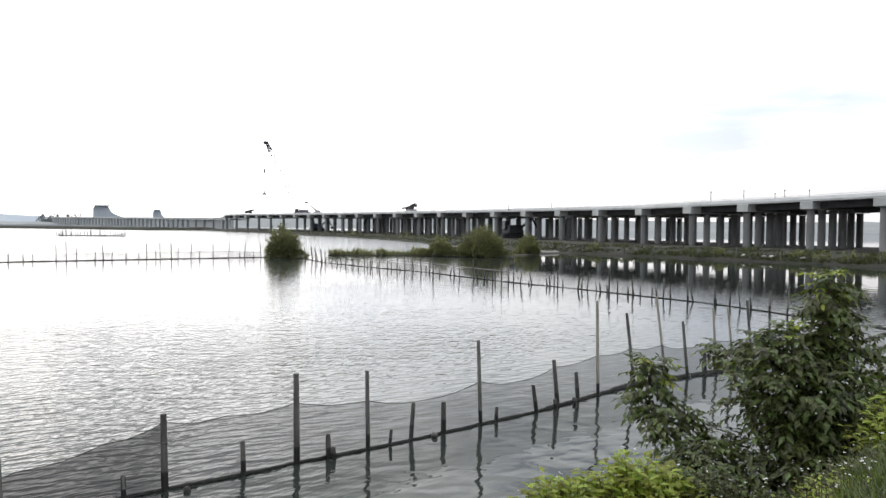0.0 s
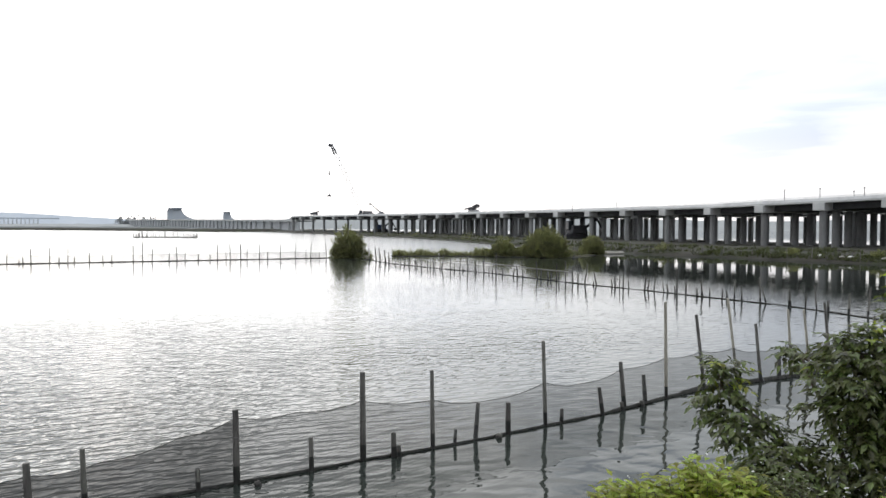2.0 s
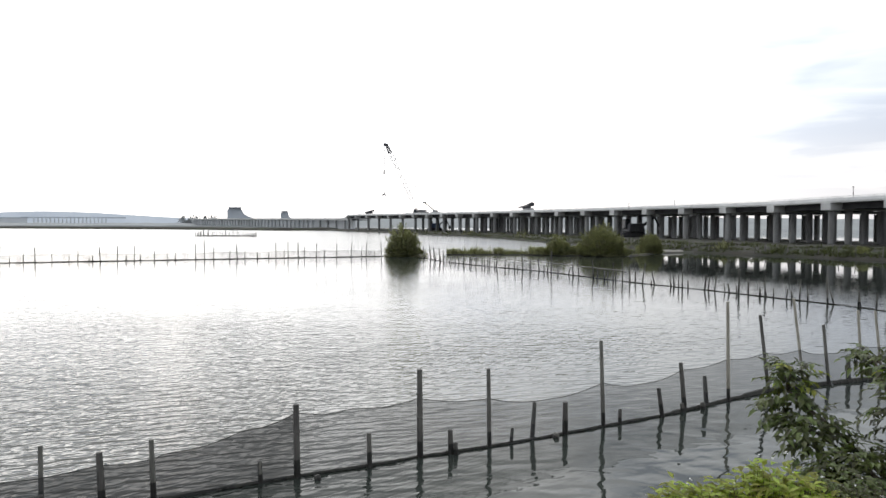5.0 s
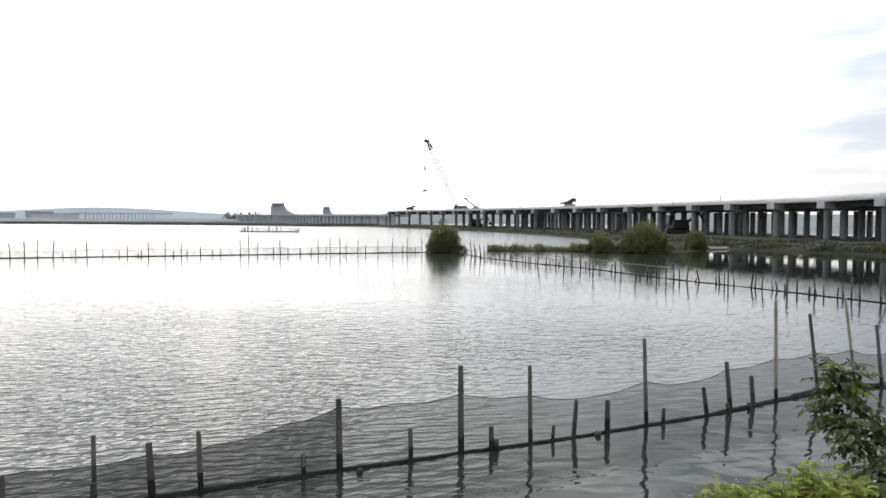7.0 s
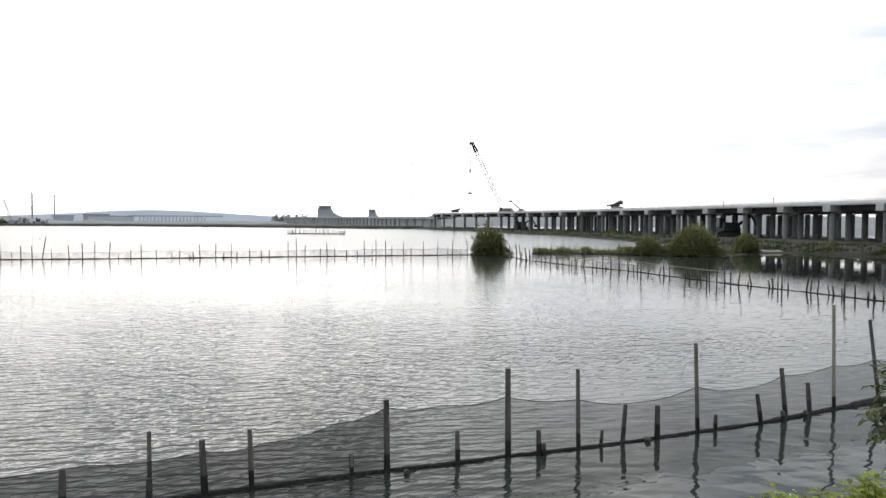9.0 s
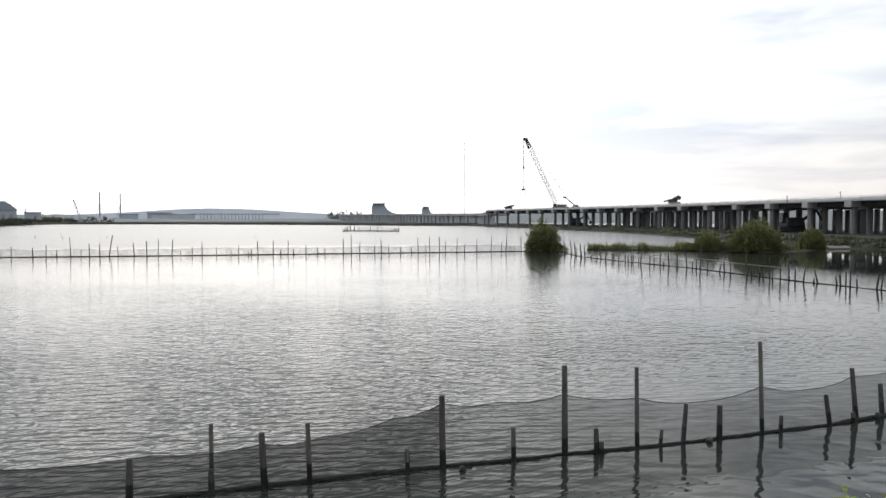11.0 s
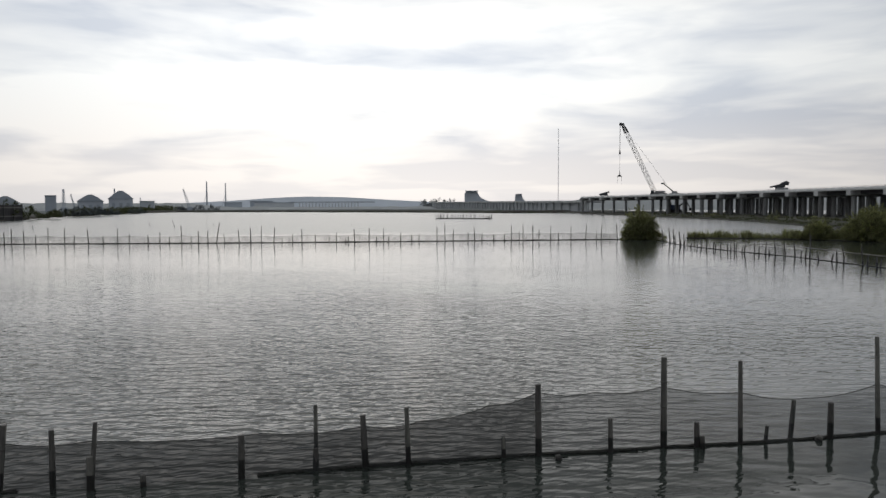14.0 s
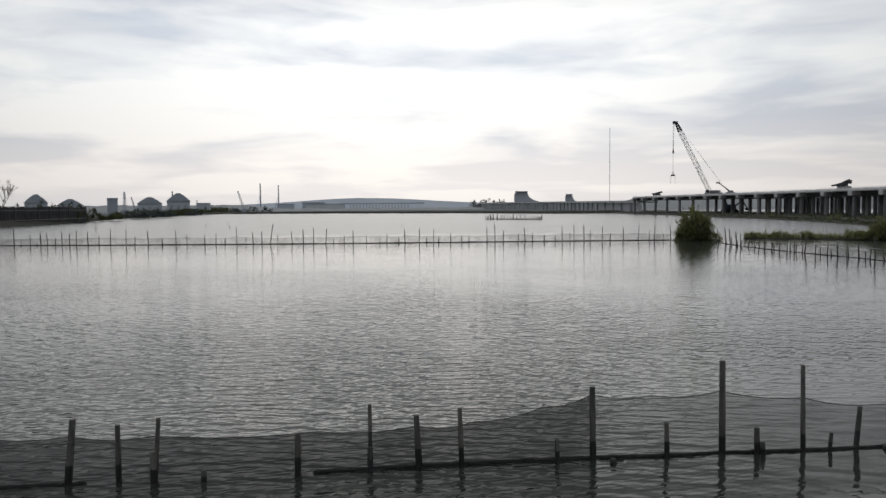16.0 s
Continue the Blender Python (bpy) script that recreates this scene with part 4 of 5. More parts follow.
r = random.Random(50)
BASE = Vector((4.35, 9.0, 0.15))
tree = thing("broadleaf_tree", "small leafy green tree at the water's edge", "tree", BASE)
MASSES = [((4.18, 8.72, 1.48), (0.62, 0.58, 0.62), 1550), ((3.40, 8.70, 0.66), (0.50, 0.45, 0.28), 620), ((4.62, 8.65, 1.30), (0.55, 0.5, 0.62), 1100),
          ((4.82, 8.99, 2.20), (0.30, 0.28, 0.44), 520), ((4.80, 9.0, 2.68), (0.21, 0.20, 0.28), 240), ((2.87, 10.0, 1.32), (0.23, 0.22, 0.40), 330),
          ((3.05, 9.55, 0.92), (0.34, 0.28, 0.24), 300), ((3.84, 9.80, 1.78), (0.20, 0.18, 0.14), 80), ((4.15, 8.85, 2.0), (0.48, 0.4, 0.26), 520), ((5.35, 9.1, 1.85), (0.32, 0.26, 0.32), 220),
          ((4.30, 8.35, 0.72), (0.85, 0.45, 0.50), 1100), ((5.15, 8.5, 1.05), (0.5, 0.45, 0.55), 600), ((3.05, 8.75, 0.55), (0.40, 0.35, 0.25), 330)]
bm = bmesh.new()
for c, s, n in MASSES:
    c = Vector(c)
    fork = BASE.lerp(c, 0.55) + Vector((0, 0, -0.08))
    tube(bm, BASE + Vector((0, 0, -0.3)), fork, 0.05, 0.03, 7, midpoints=3, wobble=0.03, rng=r)
    tube(bm, fork, c, 0.03, 0.015, 6, midpoints=2, wobble=0.03, rng=r)
    for j in range(7):
        q = c + ball_point(r, s)
        tube(bm, c, q, 0.012, 0.005, 5, midpoints=1, wobble=0.02, rng=r)
part("trunk", bm, BARK, tree, "brown forked trunk and limbs", True)
bm = bmesh.new()
for c, s, n in MASSES:
    clump(bm, r, c, s, int(n * 1.05), 0.165)
crown = tagged(part("crown", bm, LEAF, tree), kind="stuff")
# young shoots on the tops, whose bright colour also paints light from above
bm = bmesh.new()
clump(bm, r, (4.80, 9.0, 2.80), (0.2, 0.2, 0.22), 48, 0.14)
clump(bm, r, (4.2, 8.7, 2.0), (0.7, 0.5, 0.3), 60, 0.14)
clump(bm, r, (2.88, 9.95, 1.55), (0.22, 0.2, 0.25), 36, 0.14)
tagged(part("young_growth", bm, LEAF_YOUNG, tree, "fresh yellow-green shoots standing for lit crown tops"), kind="stuff")
# the outer leaves, one by one
shapes = []
for k in range(4):
    bm = bmesh.new()
    add_leaf(bm, Vector((0, 0, 0)), Vector((1, 0, -0.25)), Vector((0, 0, 1)), 0.12 + 0.01 * k, 0.052 + 0.005 * k, 0.3 + 0.12 * k)
    shapes.append(mesh_of(bm, "leaf", LEAF))
for k in range(270):
    c, s, n = r.choice(MASSES)
    p = ball_point(r).normalized()
    at = Vector(c) + Vector((p.x * s[0], p.y * s[1], p.z * s[2])) * r.uniform(0.95, 1.18)
    leaf = part("leaf", r.choice(shapes), None, tree)
    leaf.matrix_basis = Matrix.Translation(at - BASE) @ pose(0, 0, 0, r.uniform(-30, 30), r.uniform(0, 65), math.degrees(math.atan2(p.y, p.x)) + r.uniform(-50, 50))


def weed(name, label, at, width, depth, height, count, mat, seed, leaf=0.07, flowers=0, group="weeds on the embankment", slope=0.0):
    """A mound of leafy shoots with, now and then, small white flower heads."""
    r = random.Random(seed)
    at = Vector(at)
    ob = thing(name, label, "weeds", at, group)
    st, lf = bmesh.new(), bmesh.new()
    heads = []
    for k in range(count):
        p = ball_point(r, (1, 1, 0))
        e = 1.0 - 0.5 * p.length ** 2
        foot = at + Vector((p.x * width * 0.5, p.y * depth * 0.5, slope * p.y * depth * 0.5))
        h = height * e * r.uniform(0.65, 1.1)
        tip = foot + Vector((p.x * 0.12 + r.gauss(0, 0.05), p.y * 0.12 + r.gauss(0, 0.05), h))
        tube(st, foot, foot.lerp(tip, 0.85), 0.006, 0.003, 4, caps=False)
        n = max(8, int(h / 0.045))
        for j in range(n):
            s = 0.12 + 0.88 * j / n
            a = j * 2.4 + r.uniform(-0.4, 0.4)
            way = Vector((math.cos(a), math.sin(a), r.uniform(-0.1, 0.75)))
            add_leaf(lf, foot.lerp(tip, s), way, Vector((0, 0, 1)), leaf * r.uniform(0.7, 1.3), leaf * r.uniform(0.42, 0.58), r.uniform(0.1, 0.6))
        if k < flowers:
            heads.append(tip + Vector((r.gauss(0, 0.03), r.gauss(0, 0.03), r.uniform(0.02, 0.10))))
    tagged(part("stem_tangle", st, BARK, ob), kind="stuff")
    tagged(part("foliage", lf, mat, ob), kind="stuff")
    if heads:
        fb = bmesh.new()
        for h in heads:
            for j in range(r.randint(1, 3)):
                q = h + ball_point(r, (0.025, 0.025, 0.012))
                up = Vector((r.gauss(0, 0.3), r.gauss(0, 0.3), 1)).normalized()
                for i in range(5):
                    a = 2 * math.pi * i / 5
                    add_leaf(fb, q, Vector((math.cos(a), math.sin(a), 0.25)), up, 0.014, 0.011, 0.1)
        tagged(part("flower_spray", fb, PETAL, ob, "small white flower heads"), kind="stuff")
    return ob


weed("leafy_shrub", "bright yellow-green leafy shrub on the embankment", (1.30, 7.30, 0.25), 1.1, 0.9, 0.72, 190, LEAF_YOUNG, 61, 0.12, 6)
weed("leafy_shrub", "bright green leafy shrub with a few flowers", (2.05, 7.45, 0.36), 1.2, 0.9, 0.76, 220, LEAF_YOUNG, 62, 0.12, 12)
weed("leafy_shrub", "dark green leafy shrub below the tree", (2.75, 7.65, 0.36), 1.0, 0.8, 0.66, 150, LEAF, 63, 0.085, 8)
weed("flowering_weeds", "tall flowering weeds in front of the tree", (3.25, 7.45, 0.44), 1.0, 0.8, 0.36, 130, LEAF, 64, 0.07, 16)
weed("flowering_weeds", "pale green weeds with white flower heads", (3.95, 6.75, 0.85), 0.75, 0.8, 0.42, 120, LEAF, 65, 0.07, 18)
weed("flowering_weeds", "green weeds with scattered white flowers", (4.55, 7.0, 0.95), 1.2, 1.0, 0.5, 170, LEAF, 66, 0.08, 12)
weed("leafy_shrub", "bright green leafy shrub behind the tree", (5.75, 8.5, 0.75), 1.3, 1.1, 0.95, 200, LEAF_YOUNG, 67, 0.11, 14)
weed("leafy_shrub", "yellow-green shrub on the embankment edge", (5.0, 7.5, 0.9), 1.2, 1.0, 0.95, 200, LEAF_YOUNG, 68, 0.11, 10)
weed("leafy_shrub", "mixed green shrub at the water's edge", (7.0, 10.2, 0.2), 2.0, 1.6, 1.85, 300, SHRUB, 69, 0.1, 6)
weed("flowering_weeds", "fresh green weeds on the embankment slope", (2.95, 5.15, 1.32), 0.9, 0.8, 0.42, 150, LEAF_YOUNG, 71, 0.055, 12)
weed("flowering_weeds", "fresh green weeds on the embankment slope", (3.55, 5.75, 1.25), 1.0, 0.8, 0.45, 150, SHRUB, 72, 0.06, 10)
bm = bmesh.new()
r = random.Random(70)
for k in range(620):
    x = r.uniform(2.5, 4.2)
    y = r.uniform(4.2, 5.6) + 0.35 * (x - 2.5)
    if x < 0.56 * y:
        continue
    out = (x * 0.63 - y * 0.777) + 4.9
    blades(bm, Vector((x, y, 0.35 + 0.42 * out)), r, 0.26, 0.2, 6, 0.010)
tagged(part("embankment_grass", bm, LEAF, None), "fresh green grass on the embankment slope", "grass", kind="stuff")


# ---- machines and posts on the viaduct ----
def lattice(bm, p0, p1, w0, w1, bays, r_):
    """A four-chord lattice between two points, with zigzag bracing."""
    p0, p1 = Vector(p0), Vector(p1)
    q = (p1 - p0).to_track_quat("Z", "Y")
    ring = []
    for k in range(bays + 1):
        s = k / bays
        w = (w0 + (w1 - w0) * s) * 0.5
        c = p0.lerp(p1, s)
        ring.append([c + q @ Vector(o) for o in ((-w, -w, 0), (w, -w, 0), (w, w, 0), (-w, w, 0))])
    for A, B in zip(ring, ring[1:]):
        for j in range(4):
            tube(bm, A[j], B[j], r_, r_, 4, caps=False)
            tube(bm, A[j], B[(j + 1) % 4], r_ * 0.6, r_ * 0.6, 4, caps=False)
            tube(bm, A[j], A[(j + 1) % 4], r_ * 0.6, r_ * 0.6, 4, caps=False)


DECK = 6.28   # road level along the far half of the viaduct
foot, tip = Vector((-40.5, 203.6, 7.0)), Vector((-50.0, 205.7, 26.2))
crane = thing("crawler_crane", "crawler crane with a pale lattice boom on the deck", "crane", (-39.5, 203.5, DECK))
bm = bmesh.new()
lattice(bm, foot, foot.lerp(tip, 0.88), 0.9, 0.9, 15, 0.045)
boom = part("boom", bm, BOOM, crane)
bm = bmesh.new()
lattice(bm, foot.lerp(tip, 0.88), tip, 0.9, 0.45, 3, 0.11)
block(bm, tip, (0.9, 0.5, 0.8), bevel=0.08)
tube(bm, tip + Vector((-0.5, -0.1, 0.1)), tip + Vector((-0.5, 0.1, 0.1)), 0.45, 0.45, 12)
part("boom_head", bm, MACHINE, boom, "dark boom head with sheaves")
bm = bmesh.new()
block(bm, (-39.2, 203.3, DECK + 0.85), (2.6, 2.2, 0.6), 0.2, 0.9, 0.12)
block(bm, (-38.0, 203.0, DECK + 0.85), (0.8, 2.0, 0.5), 0.2, 1.0, 0.1)
upper = part("superstructure", bm, STEEL, crane)
bm = bmesh.new()
block(bm, (-40.8, 202.2, DECK + 0.9), (1.0, 0.9, 0.8), 0.2, 0.9, 0.08)
part("cab", bm, GLASS, upper, "dark glazed cab")
for o in (-1.5, 1.5):
    bm = bmesh.new()
    block(bm, (-39.4 + 0.2 * o, 203.4 + o, DECK + 0.28), (3.6, 0.6, 0.55), 0.2, 0.95, 0.2)
    part("crawler_track", bm, MACHINE, crane)
bm = bmesh.new()
tube(bm, tip + Vector((-0.75, 0, 0)), (-50.75, 205.7, 18.9), 0.045, 0.045, 5)
tube(bm, tip + Vector((-0.55, 0, 0)), (-50.65, 205.7, 18.9), 0.045, 0.045, 5)
tube(bm, (-50.70, 205.7, 18.0), (-50.70, 205.7, 12.6), 0.04, 0.04, 5)
tube(bm, (-51.20, 205.7, 11.6), (-51.35, 205.7, 9.6), 0.03, 0.03, 5)
tube(bm, (-50.20, 205.7, 11.6), (-50.05, 205.7, 9.6), 0.03, 0.03, 5)
for k in range(3):
    a = Vector((-37.2, 202.9 + 0.3 * k, DECK + 2.6))
    tube(bm, a, tip, 0.012, 0.012, 4)
hoist = part("hoist_rope", bm, STEEL, crane)
bm = bmesh.new()
block(bm, (-50.70, 205.7, 18.4), (0.45, 0.4, 1.1), 0, 0.7, 0.08)
block(bm, (-50.70, 205.7, 11.85), (1.5, 0.5, 0.5), 0, 0.4, 0.06)
tube(bm, (-50.70, 205.7, 12.0), (-50.70, 205.7, 12.9), 0.12, 0.1, 8)
part("hook_block", bm, MACHINE, hoist, "dark hook block with lifting beam")

small = thing("small_crane", "small dark telescopic crane on the deck", "crane", (-34.4, 197.5, DECK))
bm = bmesh.new()
tube(bm, (-34.6, 197.3, DECK + 0.9), (-36.9, 196.9, 9.1), 0.2, 0.12, 6)
block(bm, (-37.1, 196.8, 9.2), (1.0, 0.4, 0.4), 0, 0.8, 0.05)
part("arm", bm, MACHINE, small)
bm = bmesh.new()
block(bm, (-34.2, 197.5, DECK + 0.6), (1.4, 1.2, 0.6), 0.3, 0.85, 0.1)
block(bm, (-34.2, 197.5, DECK + 0.2), (2.4, 1.8, 0.4), 0.3, 0.95, 0.1)
part("carrier", bm, STEEL, small)

digger = thing("concrete_paver", "dark machine with a raised hopper on the deck", "machine", (-7.0, 161.5, DECK))
bm = bmesh.new()
for (x, z), (X, Z), w in (((-9.3, 7.05), (-7.4, 7.45), 0.22), ((-7.4, 7.5), (-6.1, 7.95), 0.42), ((-8.4, 7.0), (-6.5, 7.35), 0.34)):
    tube(bm, (x, 161.2, z), (X, 161.2, Z), w * 0.7, w, 8)
block(bm, (-6.3, 161.2, 7.75), (0.9, 1.6, 0.7), 0, 1.15, 0.08)
part("hopper", bm, MACHINE, digger)
bm = bmesh.new()
block(bm, (-7.1, 161.5, DECK + 0.35), (2.2, 1.8, 0.6), 0.4, 0.9, 0.1)
tube(bm, (-7.1, 161.4, DECK + 0.5), (-6.9, 161.3, 7.4), 0.25, 0.2, 8)
part("chassis", bm, STEEL, digger)

wedge = thing("tipper_bed", "dark tilted tipper bed standing on the deck", "machine", (-57.3, 214.0, DECK))
bm = bmesh.new()
block(bm, (-57.2, 213.6, DECK + 0.45), (2.4, 1.8, 0.7), 0.3, 0.7, 0.1)
tube(bm, (-58.6, 213.6, DECK + 0.5), (-55.6, 213.3, 7.4), 0.2, 0.28, 6)
part("bed", bm, MACHINE, wedge)

def move_out(ob, k, drop=0.0):
    """Carry a thing straight away from the embankment, growing as it goes."""
    ob.scale = (k, k, k)
    ob.location = (ob.location.x * k, ob.location.y * k, 3.5 + (ob.location.z - 3.5) * k - drop)


move_out(crane, 1.236, 0.12)
move_out(small, 1.23, 0.1)
move_out(digger, 1.17, 0.1)
move_out(wedge, 1.243, 0.1)
for x, y, z, base in ((37.6, 102.2, 8.35, 6.9), (40.9, 99.0, 8.4, 7.0), (43.6, 95.6, 7.9, 7.1), (20.4, 137.2, 7.75, 6.5), (44.4, 94.6, 8.3, 7.1), (46.3, 92.0, 8.2, 7.2), (13.2, 147.0, 7.4, 6.4)):
    post = thing("deck_post", "thin grey pole standing on the viaduct deck", "pole", (x, y, base), "poles on the deck")
    bm = bmesh.new()
    tube(bm, (x, y, base - 0.1), (x, y, z), 0.06, 0.045, 6)
    part("shaft", bm, STEEL, post)
    bm = bmesh.new()
    block(bm, (x, y, z), (0.22, 0.14, 0.16), 0.4, 0.9, 0.03)
    part("head", bm, STEEL, post)

# light guard rail above the parapet
bm = bmesh.new()
edge = [(p[0] + 0.04, p[1] + 0.03, p[2] + 1.30) for p in line]
for a, b in zip(edge, edge[1:]):
    a, b = Vector(a), Vector(b)
    for up_ in (0.0, -0.16):
        tube(bm, a + Vector((0, 0, up_)), b + Vector((0, 0, up_)), 0.03, 0.03, 4, caps=False)
guard = part("guard_rail", bm, PARAPET, viaduct, "thin pale guard rail")
bm = bmesh.new()
tube(bm, (0, 0, -0.26), (0, 0, 0), 0.035, 0.03, 5)
rail_post = mesh_of(bm, "rail_post", PARAPET)
for a, b in zip(edge, edge[1:]):
    for j in range(4):
        p = Vector(a).lerp(Vector(b), j / 4)
        part("rail_post", rail_post, None, guard).location = p

# ---- fish trap in the open water ----
A, B, C_ = Vector((-92.2, 173.2, 0)), Vector((-76.9, 172.6, 0)), Vector((-78.0, 178.5, 0))
trap = thing("fish_trap", "square fish trap of thin stakes in open water", "fish trap", A)
D_ = A + (C_ - B)
r = random.Random(81)
for a, b, n in ((A, B, 13), (B, C_, 5), (C_, D_, 9), (D_, A, 5)):
    bm = bmesh.new()
    tube(bm, a + Vector((0, 0, 0.12)), b + Vector((0, 0, 0.12)), 0.07, 0.07, 5)
    part("rail", bm, ROPE, trap)
    for k in range(n):
        p = a.lerp(b, (k + r.uniform(-0.25, 0.25)) / n)
        bm = bmesh.new()
        tube(bm, p - Vector((0, 0, 0.5)), p + Vector((r.gauss(0, 0.08), 0, r.uniform(0.8, 1.6))), 0.08, 0.07, 5)
        part("stake", bm, WET, trap)
for k in range(14):
    p = polar(r.uniform(17, 58), r.uniform(130, 230))
    stake("single stakes in the open water", p, p + Vector((r.gauss(0, 0.1), 0, r.uniform(0.25, 0.6))), 0.05, "single thin stake in the open water", 0.2)

# ---- the far shore ----
def far_block(name, label, category, az0, az1, el, dist, mat, shape="box", roof=None, deep=30.0, group=""):
    """A building that fills a span of directions at a distance, up to an elevation."""
    a, b = polar(az0, dist), polar(az1, dist)
    h = high(el, dist)
    mid = (a + b) * 0.5
    d = (b - a)
    w, turn = d.length, math.atan2(d.y, d.x)
    away = mid.normalized() * deep * 0.5
    ob = thing(name, label, category, (mid.x, mid.y, 0), group)
    c = mid + away
    bm = bmesh.new()
    if shape == "gable":
        eave = h * 0.62
        block(bm, (c.x, c.y, eave / 2), (w, deep, eave), turn)
        wall_ = part("wall", bm, mat, ob)
        bm = bmesh.new()
        along_, across = Vector((math.cos(turn), math.sin(turn), 0)), Vector((-math.sin(turn), math.cos(turn), 0))
        vs = []
        for s in (-1, 1):
            e = c + across * (deep * 0.53 * s)
            vs.append([bm.verts.new(e + along_ * (w * 0.54) * k + Vector((0, 0, z))) for k, z in ((-1, eave), (-0.56, eave + (h - eave) * 0.58), (-0.15, h), (0.15, h), (0.56, eave + (h - eave) * 0.58), (1, eave))])
        for j in range(5):
            bm.faces.new((vs[0][j], vs[0][j + 1], vs[1][j + 1], vs[1][j]))
        bm.faces.new(vs[0])
        bm.faces.new(vs[1][::-1])
        bm.faces.new((vs[0][0], vs[1][0], vs[1][5], vs[0][5]))
        part("roof", bm, roof or ROOF, ob)
        for k in (-0.3, 0.0, 0.3):
            bm = bmesh.new()
            p = mid + along_ * w * k
            block(bm, (p.x, p.y, eave * 0.45), (w * 0.13, 1.0, eave * 0.5), turn)
            part("door", bm, ROOF, wall_)
    elif shape == "chute":
        # a tower whose side slopes down to a lower wing
        bm2 = bmesh.new()
        along_, across = Vector((math.cos(turn), math.sin(turn), 0)), Vector((-math.sin(turn), math.cos(turn), 0))
        vs = []
        for s in (0, 1):
            e = mid + across * deep * s - along_ * w * 0.5
            vs.append([bm.verts.new(e + along_ * w * k + Vector((0, 0, h * z))) for k, z in
                       ((0, 0), (0, 0.86), (0.06, 0.98), (0.5, 1.0), (0.53, 0.88), (0.62, 0.66), (0.78, 0.52), (0.98, 0.42), (1.0, 0))])
        n = len(vs[0])
        for j in range(n):
            bm.faces.new((vs[0][j], vs[0][(j + 1) % n], vs[1][(j + 1) % n], vs[1][j]))
        bm.faces.new(vs[0][::-1])
        bm.faces.new(vs[1])
        part("hall", bm, mat, ob)
        p = mid - along_ * w * 0.22
        block(bm2, (p.x, p.y, h + 0.3), (w * 0.5, deep * 0.4, h * 0.05), turn)
        part("roof_edge", bm2, ROOF, ob)
    else:
        block(bm, (c.x, c.y, h / 2), (w, deep, h), turn, 1.0, 0.2)
        part("wall", bm, mat, ob)
        bm = bmesh.new()
        block(bm, (c.x, c.y, h + h * 0.03), (w * 1.04, deep * 1.04, h * 0.06), turn)
        part("roof", bm, roof or ROOF, ob)
    return ob


# no haze hangs in the air: these buildings carry it in their colours
far_block("factory_hall", "haze-tinted blue-grey factory hall with a sloping side", "building", 25.75, 23.75, 1.13, 900, SHED, "chute")
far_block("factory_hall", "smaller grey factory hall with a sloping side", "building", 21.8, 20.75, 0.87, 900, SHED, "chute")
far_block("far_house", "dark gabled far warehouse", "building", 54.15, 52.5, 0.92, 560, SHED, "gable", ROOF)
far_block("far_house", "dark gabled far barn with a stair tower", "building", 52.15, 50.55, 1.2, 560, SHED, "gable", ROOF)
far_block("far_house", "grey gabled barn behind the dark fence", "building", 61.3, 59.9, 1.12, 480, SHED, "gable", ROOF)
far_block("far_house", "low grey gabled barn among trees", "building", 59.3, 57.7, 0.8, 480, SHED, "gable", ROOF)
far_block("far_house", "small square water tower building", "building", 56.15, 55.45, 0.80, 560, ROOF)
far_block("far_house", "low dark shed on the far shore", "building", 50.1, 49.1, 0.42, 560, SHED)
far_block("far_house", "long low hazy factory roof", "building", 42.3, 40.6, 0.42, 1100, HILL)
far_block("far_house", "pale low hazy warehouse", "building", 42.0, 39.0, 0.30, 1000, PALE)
far_block("far_house", "small haze-tinted blue-grey far shed", "building", 44.2, 42.9, 0.32, 1000, HILL)

# low hills behind it all, in two ranges
def range_of_hills(name, label, az0, az1, dist, shape, mat):
    bm = bmesh.new()
    n = 90
    rows_ = []
    for k in range(n + 1):
        az = az0 + (az1 - az0) * k / n
        h = shape(az) + 0.6 * noise.noise((az * 2.1, dist, 0)) + 0.35 * noise.noise((az * 7.0, dist, 1))
        rows_.append([bm.verts.new(polar(az, dist - 60, 0)), bm.verts.new(polar(az, dist, max(1.5, h))), bm.verts.new(polar(az, dist + 150, max(1.0, h * 0.8))), bm.verts.new(polar(az, dist + 260, 0))])
    for A_, B_ in zip(rows_, rows_[1:]):
        for j in range(3):
            bm.faces.new((A_[j], A_[j + 1], B_[j + 1], B_[j]))
    return tagged(part(name, bm, mat, None), label, "hill", kind="structure")


# the hills' and woods' haze is painted in, through HILL and HAZE
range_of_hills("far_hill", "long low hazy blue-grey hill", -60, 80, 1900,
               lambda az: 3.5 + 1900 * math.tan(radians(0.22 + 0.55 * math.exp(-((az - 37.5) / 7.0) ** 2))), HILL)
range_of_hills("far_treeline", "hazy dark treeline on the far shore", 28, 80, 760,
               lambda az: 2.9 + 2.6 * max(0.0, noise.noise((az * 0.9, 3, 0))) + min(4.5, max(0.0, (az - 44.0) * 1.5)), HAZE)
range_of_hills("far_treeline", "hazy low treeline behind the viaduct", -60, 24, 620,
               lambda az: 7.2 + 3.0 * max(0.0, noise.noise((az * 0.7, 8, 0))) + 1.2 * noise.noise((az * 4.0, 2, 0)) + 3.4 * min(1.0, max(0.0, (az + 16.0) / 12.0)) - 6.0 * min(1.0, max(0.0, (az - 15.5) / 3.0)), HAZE)
